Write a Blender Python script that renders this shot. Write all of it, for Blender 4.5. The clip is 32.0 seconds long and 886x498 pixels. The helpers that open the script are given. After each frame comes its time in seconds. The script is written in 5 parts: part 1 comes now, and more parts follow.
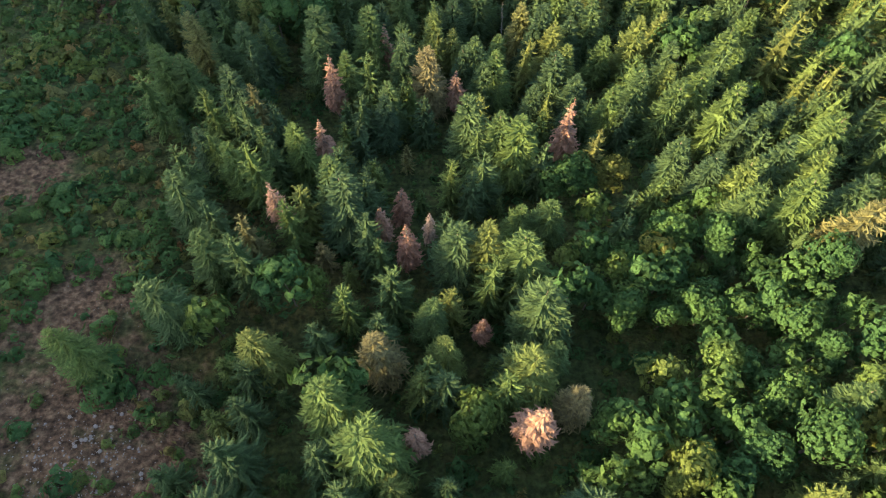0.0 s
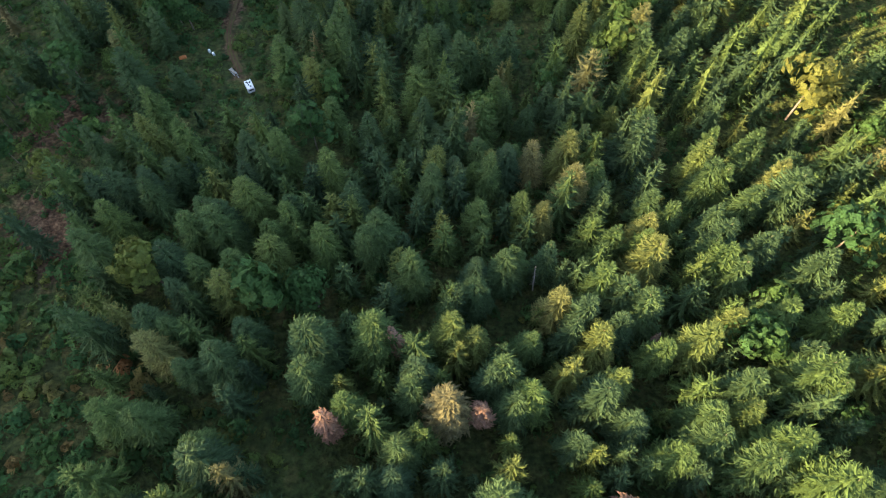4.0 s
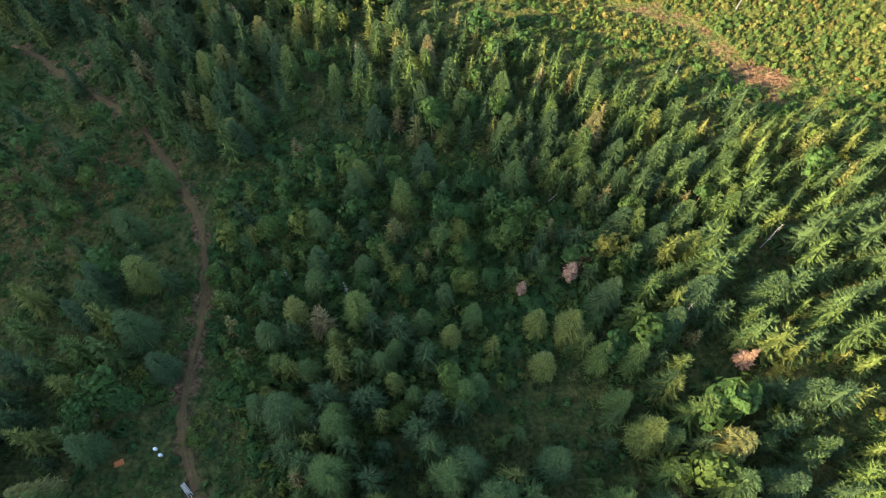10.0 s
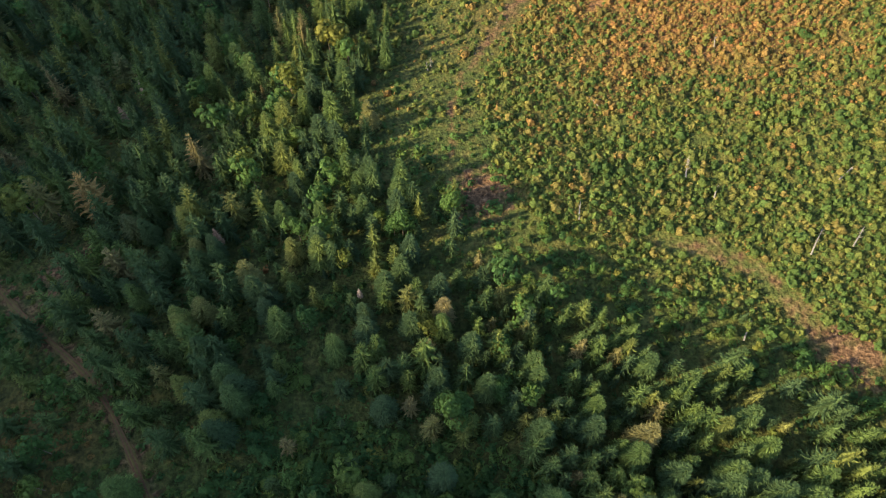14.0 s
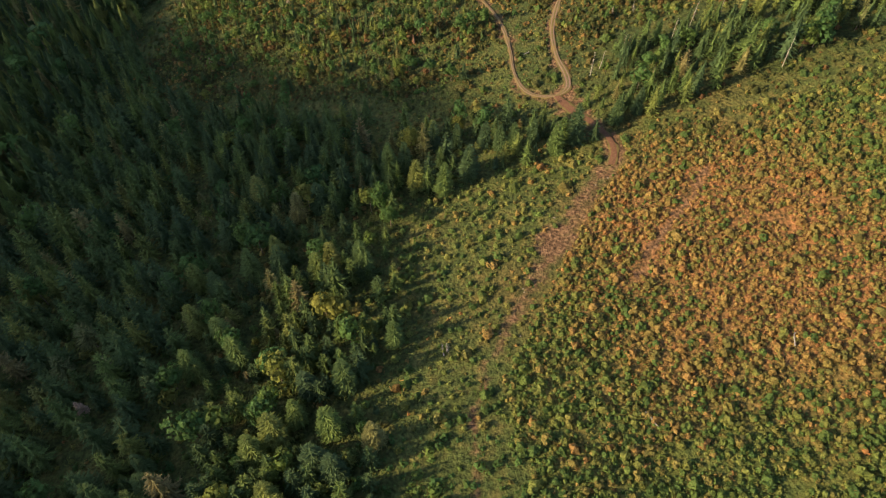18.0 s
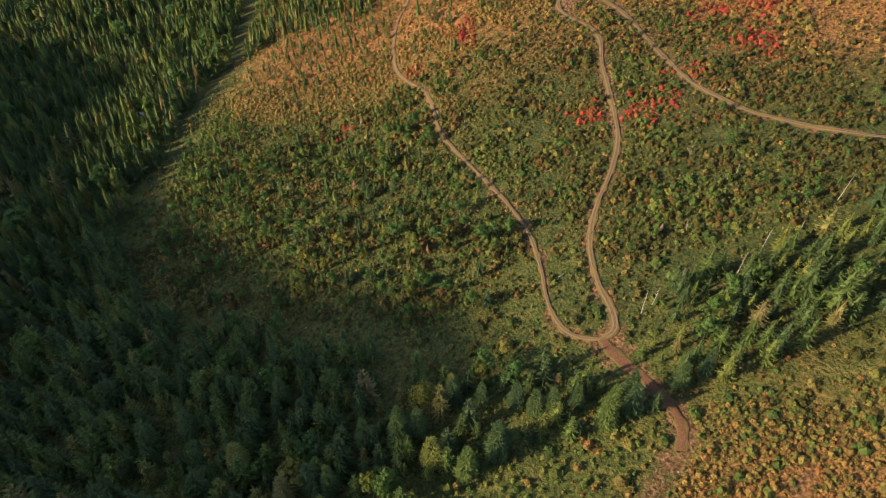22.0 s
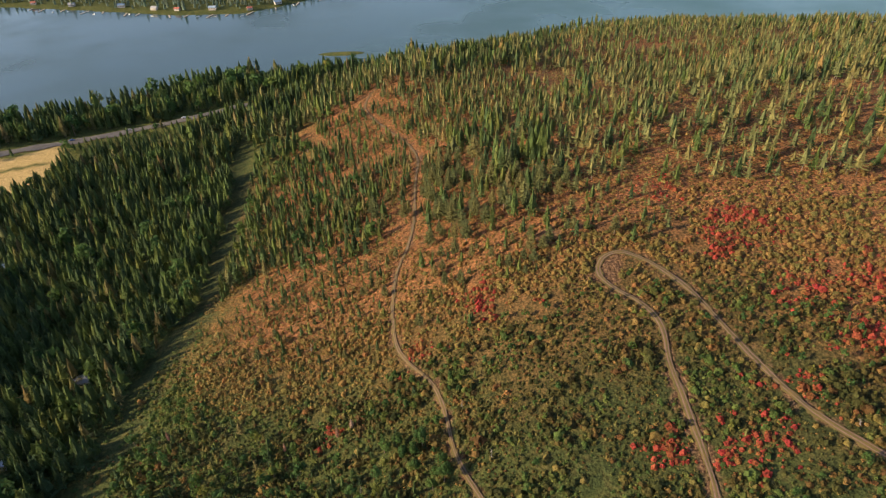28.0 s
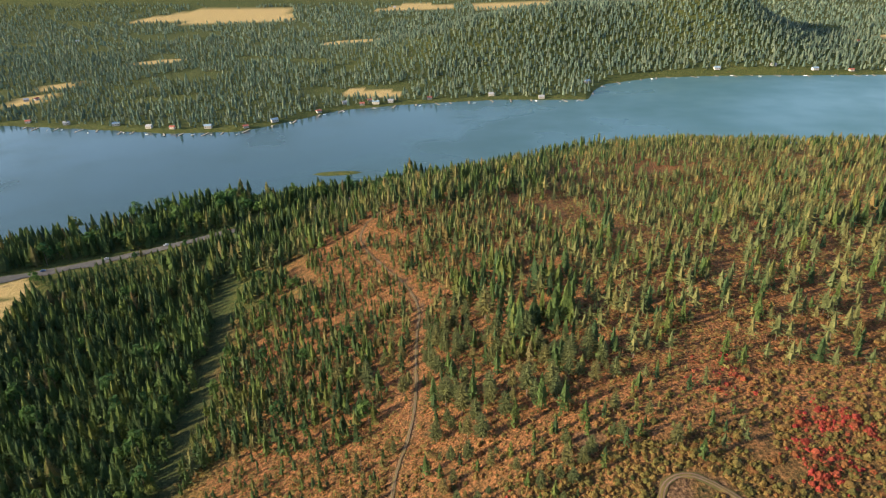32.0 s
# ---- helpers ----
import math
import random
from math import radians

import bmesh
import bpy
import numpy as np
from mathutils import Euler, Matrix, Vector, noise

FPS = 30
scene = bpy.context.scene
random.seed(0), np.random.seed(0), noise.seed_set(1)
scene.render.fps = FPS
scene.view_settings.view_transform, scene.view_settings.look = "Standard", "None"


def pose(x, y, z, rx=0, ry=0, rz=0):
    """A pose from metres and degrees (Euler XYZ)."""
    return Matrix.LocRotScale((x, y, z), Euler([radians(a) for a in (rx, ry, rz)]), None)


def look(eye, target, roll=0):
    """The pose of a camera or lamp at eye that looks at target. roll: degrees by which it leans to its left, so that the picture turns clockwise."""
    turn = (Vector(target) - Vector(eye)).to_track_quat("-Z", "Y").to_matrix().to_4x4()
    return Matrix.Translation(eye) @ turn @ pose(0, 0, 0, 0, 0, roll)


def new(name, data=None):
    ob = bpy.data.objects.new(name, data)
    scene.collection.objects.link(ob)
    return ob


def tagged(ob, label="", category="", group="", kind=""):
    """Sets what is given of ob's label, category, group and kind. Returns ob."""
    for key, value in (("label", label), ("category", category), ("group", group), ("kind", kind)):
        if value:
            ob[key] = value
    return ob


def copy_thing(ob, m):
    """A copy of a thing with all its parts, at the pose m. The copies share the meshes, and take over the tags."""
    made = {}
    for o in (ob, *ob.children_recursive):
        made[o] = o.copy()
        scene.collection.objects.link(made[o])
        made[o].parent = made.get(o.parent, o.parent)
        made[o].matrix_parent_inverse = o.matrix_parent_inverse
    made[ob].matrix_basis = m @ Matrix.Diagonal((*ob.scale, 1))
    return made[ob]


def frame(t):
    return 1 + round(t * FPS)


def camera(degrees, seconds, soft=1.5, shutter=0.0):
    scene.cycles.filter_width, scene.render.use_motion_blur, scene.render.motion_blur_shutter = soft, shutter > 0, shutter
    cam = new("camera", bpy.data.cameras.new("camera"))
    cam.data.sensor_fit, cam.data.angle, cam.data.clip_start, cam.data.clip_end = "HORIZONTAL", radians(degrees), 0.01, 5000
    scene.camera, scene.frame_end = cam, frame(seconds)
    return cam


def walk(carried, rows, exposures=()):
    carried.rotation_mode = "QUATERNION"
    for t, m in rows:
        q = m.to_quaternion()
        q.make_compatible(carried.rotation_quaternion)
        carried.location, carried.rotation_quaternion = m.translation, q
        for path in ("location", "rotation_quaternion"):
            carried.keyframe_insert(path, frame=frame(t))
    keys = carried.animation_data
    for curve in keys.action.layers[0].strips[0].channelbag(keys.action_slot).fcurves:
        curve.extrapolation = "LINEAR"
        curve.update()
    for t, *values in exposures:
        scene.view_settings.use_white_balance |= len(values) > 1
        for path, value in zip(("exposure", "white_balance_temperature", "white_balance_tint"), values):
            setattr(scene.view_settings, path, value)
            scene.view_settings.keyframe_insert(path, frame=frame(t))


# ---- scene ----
# camera: seconds, x, y, z, yaw, pitch, roll; the lake lies at z = 0
cam = camera(67.58, 32.0, 1.2)
ROWS = [
    (0, 0.00, 0.00, 245.89, 0.09, -64.22, -0.81),
    (0.5, -0.37, 7.85, 245.96, 0.19, -64.13, -0.76),
    (1, -0.76, 15.69, 246.02, 0.35, -64.16, -0.66),
    (1.5, -1.14, 23.56, 246.05, 0.41, -64.15, -0.60),
    (2, -1.53, 31.44, 246.05, 0.31, -64.16, -0.54),
    (2.5, -1.93, 39.32, 246.03, 0.14, -64.22, -0.50),
    (3, -2.31, 47.16, 245.99, 0.05, -64.30, -0.52),
    (3.5, -2.66, 54.97, 245.97, 0.04, -64.36, -0.52),
    (5.5, -4.09, 86.15, 245.88, 0.20, -64.44, -0.63),
    (6, -4.45, 93.92, 245.86, 0.19, -64.44, -0.69),
    (6.5, -4.84, 101.70, 245.85, 0.09, -64.45, -0.72),
    (7, -5.27, 109.49, 245.85, 0.01, -64.46, -0.71),
    (7.5, -5.72, 117.28, 245.87, -0.09, -64.48, -0.73),
    (8, -6.19, 125.08, 245.91, -0.21, -64.51, -0.73),
    (8.5, -6.68, 132.89, 245.98, -0.29, -64.53, -0.72),
    (9, -7.20, 140.71, 246.04, -0.34, -64.56, -0.73),
    (9.5, -7.76, 148.47, 246.11, -0.43, -64.58, -0.75),
    (10, -8.36, 156.14, 246.13, -0.51, -64.59, -0.80),
    (10.5, -8.95, 163.69, 246.12, -0.62, -64.60, -0.82),
    (11, -9.49, 171.13, 246.14, -0.66, -64.72, -0.80),
    (11.5, -9.95, 178.59, 246.15, -0.73, -64.87, -0.78),
    (12, -10.36, 186.21, 246.10, -0.81, -64.92, -0.77),
    (12.5, -10.73, 193.95, 246.03, -0.79, -64.91, -0.74),
    (13, -11.09, 201.83, 246.02, -0.76, -64.19, -0.73),
    (13.5, -11.43, 209.75, 246.04, -0.73, -63.15, -0.71),
    (14, -11.76, 217.61, 246.06, -0.70, -62.12, -0.66),
    (14.5, -12.05, 225.41, 246.07, -0.71, -61.13, -0.59),
    (16.5, -12.99, 256.40, 246.10, -0.84, -57.31, -0.25),
    (17, -13.17, 264.15, 246.08, -0.87, -56.36, -0.13),
    (17.5, -13.34, 271.89, 246.06, -0.83, -55.41, 0.14),
    (18, -13.48, 279.58, 246.05, -0.93, -54.40, 0.27),
    (18.5, -13.63, 287.21, 246.05, -0.97, -53.36, 0.38),
    (19, -13.78, 294.77, 246.04, -0.99, -52.39, 0.46),
    (19.5, -13.95, 302.27, 246.01, -0.90, -51.35, 0.68),
    (20, -14.13, 309.72, 245.96, -0.89, -50.35, 0.82),
    (20.5, -14.34, 317.09, 245.92, -0.83, -49.38, 0.93),
    (21, -14.58, 324.36, 245.88, -0.72, -48.41, 1.02),
    (21.5, -14.85, 331.51, 245.87, -0.60, -47.45, 1.07),
    (22, -15.14, 338.55, 245.88, -0.46, -46.54, 1.06),
    (22.5, -15.44, 345.53, 245.90, -0.28, -45.62, 1.07),
    (23, -15.74, 352.47, 245.92, -0.23, -44.67, 1.09),
    (23.5, -16.04, 359.43, 245.95, -0.20, -43.65, 1.17),
    (24, -16.34, 366.43, 245.98, -0.32, -42.60, 1.35),
    (24.5, -16.65, 373.49, 246.03, -0.48, -41.52, 1.49),
    (25, -17.00, 380.62, 246.07, -0.56, -40.50, 1.58),
    (25.5, -17.37, 387.80, 246.09, -0.72, -39.44, 1.64),
    (27.5, -18.90, 416.60, 246.04, -1.32, -35.22, 1.83),
    (28, -19.29, 423.76, 246.02, -1.38, -34.16, 1.84),
    (28.5, -19.66, 430.87, 246.01, -1.42, -33.04, 1.87),
    (29, -20.01, 437.94, 246.02, -1.48, -31.98, 1.90),
    (29.5, -20.34, 444.96, 246.02, -1.53, -30.90, 1.93),
    (30, -20.68, 451.94, 246.02, -1.60, -29.81, 1.93),
    (30.5, -21.01, 458.88, 246.00, -1.62, -28.73, 1.93),
    (31, -21.34, 465.78, 245.99, -1.70, -27.69, 1.92),
    (31.5, -21.67, 472.65, 245.98, -1.77, -26.63, 1.95),
    (32, -22.01, 479.50, 245.95, -1.81, -25.54, 1.95),
]
EXPOSURES = [(0.0, 2.58, 6600, 12), (3.0, 2.54, 6600, 12), (6.0, 2.6, 6500, 10), (9.0, 2.6, 6500, 9), (14.0, 1.96, 6500, 8), (18.0, 1.5, 6900, 15), (21.0, 1.42, 6900, 16), (25.0, 1.2, 6800, 20), (28.0, 1.06, 6500, 20), (32.0, 1.18, 6000, 12)]
walk(cam, [(t, pose(x, y, z, 90 + pitch, roll, yaw)) for t, x, y, z, yaw, pitch, roll in ROWS], EXPOSURES)

# ---- light ----
SUN_ELEVATION, SUN_AZIMUTH = 18.0, 194.0  # degrees; azimuth from +x towards +y
world = bpy.data.worlds.new("sky")
scene.world = world
world.use_nodes = True
wn = world.node_tree.nodes
sky = wn.new("ShaderNodeTexSky")
sky.sky_type = "NISHITA"
sky.sun_disc = False
sky.sun_elevation = radians(SUN_ELEVATION)
sky.sun_rotation = radians(90 - SUN_AZIMUTH)
sky.altitude = 600
sky.dust_density = 2.0
world.node_tree.links.new(sky.outputs[0], wn["Background"].inputs[0])
wn["Background"].inputs[1].default_value = 0.135
sun_data = bpy.data.lights.new("sun", "SUN")
sun_data.energy, sun_data.angle, sun_data.color = 5.0, radians(0.7), (1.0, 0.81, 0.49)
sun = new("sun", sun_data)
sun_way = Vector((math.cos(radians(SUN_ELEVATION)) * math.cos(radians(SUN_AZIMUTH)),
                  math.cos(radians(SUN_ELEVATION)) * math.sin(radians(SUN_AZIMUTH)), math.sin(radians(SUN_ELEVATION))))
sun.matrix_world = look(sun_way * 500, (0, 0, 0))


# ---- materials ----
def shader(name, rough=0.9, spec=0.2):
    m = bpy.data.materials.new(name)
    m.use_nodes = True
    nt = m.node_tree
    b = nt.nodes["Principled BSDF"]
    b.inputs["Roughness"].default_value = rough
    b.inputs["Specular IOR Level"].default_value = spec
    return m, nt, b


def noise_node(nt, scale, detail=4.0, rough=0.6):
    co = nt.nodes.new("ShaderNodeNewGeometry")
    n = nt.nodes.new("ShaderNodeTexNoise")
    n.inputs["Scale"].default_value, n.inputs["Detail"].default_value, n.inputs["Roughness"].default_value = scale, detail, rough
    nt.links.new(co.outputs["Position"], n.inputs["Vector"])
    return n.outputs["Fac"]


def ramp(nt, fac, stops):
    r = nt.nodes.new("ShaderNodeValToRGB")
    e = r.color_ramp.elements
    while len(e) < len(stops):
        e.new(0.5)
    for el, (p, c) in zip(e, stops):
        el.position, el.color = p, (*c, 1)
    nt.links.new(fac, r.inputs[0])
    return r.outputs[0]


def mix(nt, fac, a, b, mode="MIX"):
    x = nt.nodes.new("ShaderNodeMix")
    x.data_type, x.blend_type = "RGBA", mode
    for sock, v in ((x.inputs[0], fac), (x.inputs[6], a), (x.inputs[7], b)):
        if isinstance(v, (int, float)):
            sock.default_value = v
        elif isinstance(v, tuple):
            sock.default_value = (*v, 1)
        else:
            nt.links.new(v, sock)
    return x.outputs[2]


def calc(nt, op, a, b=0.0):
    x = nt.nodes.new("ShaderNodeMath")
    x.operation, x.use_clamp = op, False
    for sock, v in zip(x.inputs, (a, b)):
        if isinstance(v, (int, float)):
            sock.default_value = v
        else:
            nt.links.new(v, sock)
    return x.outputs[0]


def attr(nt, name):
    x = nt.nodes.new("ShaderNodeAttribute")
    x.attribute_name = name
    return x.outputs["Fac"]


def bump(nt, b, height, strength, distance):
    x = nt.nodes.new("ShaderNodeBump")
    x.inputs["Strength"].default_value, x.inputs["Distance"].default_value = strength, distance
    nt.links.new(height, x.inputs["Height"])
    nt.links.new(x.outputs[0], b.inputs["Normal"])


def foliage(name, stops, single, grain=2.5, glow=0.25, cut=1.7, gaps=0.45):
    """Leaves and needles: hue by tree, mottled by twig, broken into sprays. single: one object a tree; else the tree's tint lies on the mesh."""
    m, nt, b = shader(name, 0.8, 0.15)
    if single:
        info = nt.nodes.new("ShaderNodeObjectInfo")
        pick = info.outputs["Random"]
    else:
        pick = attr(nt, "tint")
    geo = nt.nodes.new("ShaderNodeNewGeometry")
    twig = calc(nt, "ADD", 0.72, calc(nt, "MULTIPLY", geo.outputs["Random Per Island"], 0.5))
    col = ramp(nt, pick, stops)
    col = mix(nt, 1.0, col, ramp(nt, noise_node(nt, grain), [(0.3, (0.66, 0.7, 0.7)), (0.7, (1.3, 1.25, 1.1))]), "MULTIPLY")
    comb = nt.nodes.new("ShaderNodeCombineColor")
    for i in range(3):
        nt.links.new(twig, comb.inputs[i])
    col = mix(nt, 1.0, col, comb.outputs[0], "MULTIPLY")
    nt.links.new(col, b.inputs["Base Color"])
    trans = nt.nodes.new("ShaderNodeBsdfTranslucent")
    nt.links.new(col, trans.inputs["Color"])
    ms = nt.nodes.new("ShaderNodeMixShader")
    ms.inputs[0].default_value = glow
    nt.links.new(b.outputs[0], ms.inputs[1])
    nt.links.new(trans.outputs[0], ms.inputs[2])
    out = ms.outputs[0]
    if cut:
        spray = noise_node(nt, cut, 4.0, 0.65)
        bump(nt, b, spray, 1.0, 1.0 / cut)
        clear = nt.nodes.new("ShaderNodeBsdfTransparent")
        holes = nt.nodes.new("ShaderNodeMixShader")
        nt.links.new(calc(nt, "GREATER_THAN", spray, gaps), holes.inputs[0])
        nt.links.new(clear.outputs[0], holes.inputs[1])
        nt.links.new(out, holes.inputs[2])
        out = holes.outputs[0]
    nt.links.new(out, nt.nodes["Material Output"].inputs["Surface"])
    return m


def plain(name, color, rough=0.8, spec=0.3, vary=0.25, scale=1.5, metal=0.0):
    m, nt, b = shader(name, rough, spec)
    lo, hi = tuple(c * (1 - vary) for c in color), tuple(min(1, c * (1 + vary)) for c in color)
    nt.links.new(ramp(nt, noise_node(nt, scale), [(0.3, lo), (0.7, hi)]), b.inputs["Base Color"])
    b.inputs["Metallic"].default_value = metal
    return m


SPRUCE = [(0.0, (0.046, 0.079, 0.037)), (0.4, (0.066, 0.105, 0.038)), (0.75, (0.091, 0.136, 0.038)), (0.94, (0.140, 0.158, 0.043)), (1.0, (0.18, 0.15, 0.07))]
PINE = [(0.0, (0.088, 0.108, 0.046)), (0.5, (0.124, 0.132, 0.052)), (0.9, (0.170, 0.150, 0.058)), (1.0, (0.22, 0.145, 0.055))]
BROAD = [(0.0, (0.044, 0.098, 0.032)), (0.6, (0.066, 0.124, 0.034)), (0.9, (0.105, 0.150, 0.036)), (1.0, (0.15, 0.15, 0.035))]
DEAD = [(0.0, (0.26, 0.13, 0.085)), (0.5, (0.34, 0.20, 0.14)), (1.0, (0.30, 0.25, 0.21))]
GREEN = [(0.0, (0.054, 0.097, 0.029)), (0.4, (0.084, 0.128, 0.034)), (0.8, (0.140, 0.152, 0.042)), (1.0, (0.185, 0.146, 0.048))]
OLIVE = [(0.0, (0.043, 0.056, 0.019)), (0.5, (0.072, 0.072, 0.023)), (0.85, (0.105, 0.079, 0.027)), (1.0, (0.130, 0.065, 0.029))]
AUTUMN = [(0.0, (0.125, 0.120, 0.040)), (0.35, (0.185, 0.150, 0.048)), (0.7, (0.245, 0.160, 0.056)), (0.92, (0.255, 0.148, 0.055)), (1.0, (0.265, 0.122, 0.05))]
RED = [(0.0, (0.22, 0.11, 0.040)), (0.5, (0.29, 0.075, 0.042)), (1.0, (0.35, 0.045, 0.045))]
# paler and bluer than real needles: distance haze put into the colour
FAR_HAZE_GREEN = [(0.0, (0.13, 0.19, 0.155)), (0.5, (0.17, 0.225, 0.175)), (1.0, (0.21, 0.245, 0.18))]
spruce_one, spruce_many = foliage("spruce_needles", SPRUCE, True, cut=0), foliage("spruce_needles_far", SPRUCE, False)
spruce_mid, broad_mid = foliage("spruce_needles_mid", SPRUCE, False, cut=3.0, gaps=0.42), foliage("broad_leaves_mid", BROAD, False, glow=0.35, cut=2.6, gaps=0.42)
pine_one, pine_many = foliage("pine_needles", PINE, True, cut=0), foliage("pine_needles_far", PINE, False, cut=0)
broad_one, broad_many = foliage("broad_leaves", BROAD, True, glow=0.35, cut=3.2, gaps=0.42), foliage("broad_leaves_far", BROAD, False, glow=0.35)
dead_one, dead_many = foliage("dead_needles", DEAD, True, cut=0), foliage("dead_needles_far", DEAD, False)
green_many = foliage("shrub_leaves", GREEN, False, glow=0.35, cut=3.6, gaps=0.43)
autumn_many, red_many = foliage("autumn_leaves", AUTUMN, False, glow=0.35, cut=3.6, gaps=0.43), foliage("red_leaves", RED, False, glow=0.35, cut=3.6, gaps=0.43)
olive_many, far_many = foliage("olive_leaves", OLIVE, False, glow=0.3, cut=3.6, gaps=0.43), foliage("hazed_far_needles", FAR_HAZE_GREEN, False, 0.2, glow=0.5, cut=0)
bark = plain("bark", (0.16, 0.125, 0.095), 0.95, 0.1, 0.35, 3.0)
grey_wood = plain("weathered_wood", (0.23, 0.205, 0.18), 0.9, 0.1, 0.25, 3.0)


def ground_material():
    m, nt, b = shader("ground_cover", 0.95, 0.1)
    fine, mid, wide = noise_node(nt, 1.1, 6), noise_node(nt, 0.3, 5), noise_node(nt, 0.035, 4)
    green = ramp(nt, mid, [(0.25, (0.032, 0.050, 0.016)), (0.5, (0.080, 0.092, 0.024)), (0.75, (0.150, 0.120, 0.036))])
    soil = ramp(nt, fine, [(0.25, (0.050, 0.030, 0.018)), (0.5, (0.105, 0.060, 0.034)), (0.78, (0.185, 0.115, 0.068))])
    dry = ramp(nt, calc(nt, "ADD", calc(nt, "MULTIPLY", mid, 0.5), calc(nt, "MULTIPLY", fine, 0.5)), [(0.35, (0.070, 0.053, 0.022)), (0.5, (0.175, 0.083, 0.034)), (0.65, (0.31, 0.125, 0.053))])
    field = ramp(nt, mid, [(0.25, (0.34, 0.25, 0.09)), (0.75, (0.52, 0.36, 0.16))])
    patchy = calc(nt, "ADD", attr(nt, "dry"), calc(nt, "MULTIPLY", calc(nt, "SUBTRACT", wide, 0.5), 1.1))
    col = mix(nt, ramp(nt, patchy, [(0.3, (0, 0, 0)), (0.8, (1, 1, 1))]), green, dry)
    # dark ramp that carries shade put into the ground colour
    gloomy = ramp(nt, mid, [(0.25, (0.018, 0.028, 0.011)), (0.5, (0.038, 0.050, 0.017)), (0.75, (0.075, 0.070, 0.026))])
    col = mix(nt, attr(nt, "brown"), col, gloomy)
    worn = calc(nt, "ADD", attr(nt, "bare"), calc(nt, "MULTIPLY", calc(nt, "SUBTRACT", mid, 0.5), 1.4))
    col = mix(nt, ramp(nt, worn, [(0.4, (0, 0, 0)), (0.75, (1, 1, 1))]), col, soil)
    col = mix(nt, attr(nt, "field"), col, field)
    col = mix(nt, 1.0, col, ramp(nt, fine, [(0.32, (0.5, 0.5, 0.5)), (0.68, (1.5, 1.5, 1.45))]), "MULTIPLY")
    nt.links.new(col, b.inputs["Base Color"])
    bump(nt, b, fine, 1.0, 1.2)
    return m


def track_material(name, dark, middle, pale):
    m, nt, b = shader(name, 0.95, 0.1)
    fine, mid = noise_node(nt, 2.2, 6), noise_node(nt, 0.3, 4)
    dirt = ramp(nt, fine, [(0.25, dark), (0.55, middle), (0.8, pale)])
    grass = ramp(nt, mid, [(0.3, (0.050, 0.050, 0.018)), (0.7, (0.12, 0.085, 0.032))])
    worn = calc(nt, "ADD", attr(nt, "grassy"), calc(nt, "MULTIPLY", calc(nt, "SUBTRACT", fine, 0.5), 1.6))
    worn = calc(nt, "ADD", worn, calc(nt, "MULTIPLY", calc(nt, "SUBTRACT", mid, 0.5), 1.0))
    nt.links.new(mix(nt, ramp(nt, worn, [(0.3, (0, 0, 0)), (0.7, (1, 1, 1))]), dirt, grass), b.inputs["Base Color"])
    bump(nt, b, fine, 0.6, 0.15)
    return m


def water_material():
    m, nt, b = shader("lake_water", 0.12, 0.5)
    wide = noise_node(nt, 0.006, 3)
    breeze_sheen = attr(nt, "wind")
    # base paler eastward: sky sheen on rippled water put into the colour
    nt.links.new(mix(nt, breeze_sheen, (0.032, 0.062, 0.060), (0.065, 0.140, 0.150)), b.inputs["Base Color"])
    b.inputs["IOR"].default_value = 1.33
    ripple = calc(nt, "ADD", ramp(nt, wide, [(0.4, (0.10, 0.10, 0.10)), (0.65, (0.28, 0.28, 0.28))]), calc(nt, "MULTIPLY", breeze_sheen, 0.2))
    nt.links.new(ripple, b.inputs["Roughness"])
    bump(nt, b, noise_node(nt, 0.35, 3), 0.5, 0.15)
    return m


ground_mat, water_mat = ground_material(), water_material()
track_mat = track_material("track_dirt", (0.090, 0.058, 0.045), (0.155, 0.100, 0.078), (0.25, 0.172, 0.138))
forest_dirt = track_material("forest_dirt", (0.06, 0.030, 0.019), (0.10, 0.050, 0.031), (0.15, 0.082, 0.053))
asphalt = plain("asphalt", (0.10, 0.092, 0.086), 0.9, 0.2, 0.2, 0.3)

# ---- the lie of the land ----
# rolling hillside: swells of one width on a 150 m lattice, rows from y = -150 northward, columns from x = -420
SWELL = 130.0
LAND = [[11, 17, 58, 79, 61, 31, 10, 1],
        [13, 25, 67, -13, 59, 57, 22, 4],
        [10, -3, 46, 1, 41, 34, 35, 18],
        [27, 7, 28, 29, 28, 27, 54, 33],
        [6, 12, 1, 5, 50, 51, 37, 20],
        [-9, 5, 18, 46, 2, 24, 22, 15],
        [0, 6, -22, 34, 49, 49, 30, 24],
        [5, -1, 0, 44, -47, 14, 26, 13],
        [0, -4, 7, 29, 16, 42, 11, -7],
        [-10, 11, -14, -31, 18, -13, -24, -11]]
KNOLLS = [(20, 625, 35, 6), (-50, 939, 30, 6), (-5, 308, 30, 4), (230, 900, 90, 14), (-60, 572, 28, -5)]
NEAR_SHORE = [(-4600, 1000), (-417, 1040), (-335, 1062), (-291, 1119), (-160, 1165), (-36, 1193), (100, 1240), (250, 1260), (400, 1200), (700, 1100), (4600, 1050)]
FAR_SHORE = [(-4600, 1750), (-685, 1510), (-535, 1466), (-393, 1420), (-295, 1414), (-252, 1441), (-161, 1518), (-73, 1537), (91, 1547), (232, 1521), (256, 1584), (287, 1633), (378, 1669), (528, 1664), (769, 1613), (1400, 1560), (4600, 1500)]
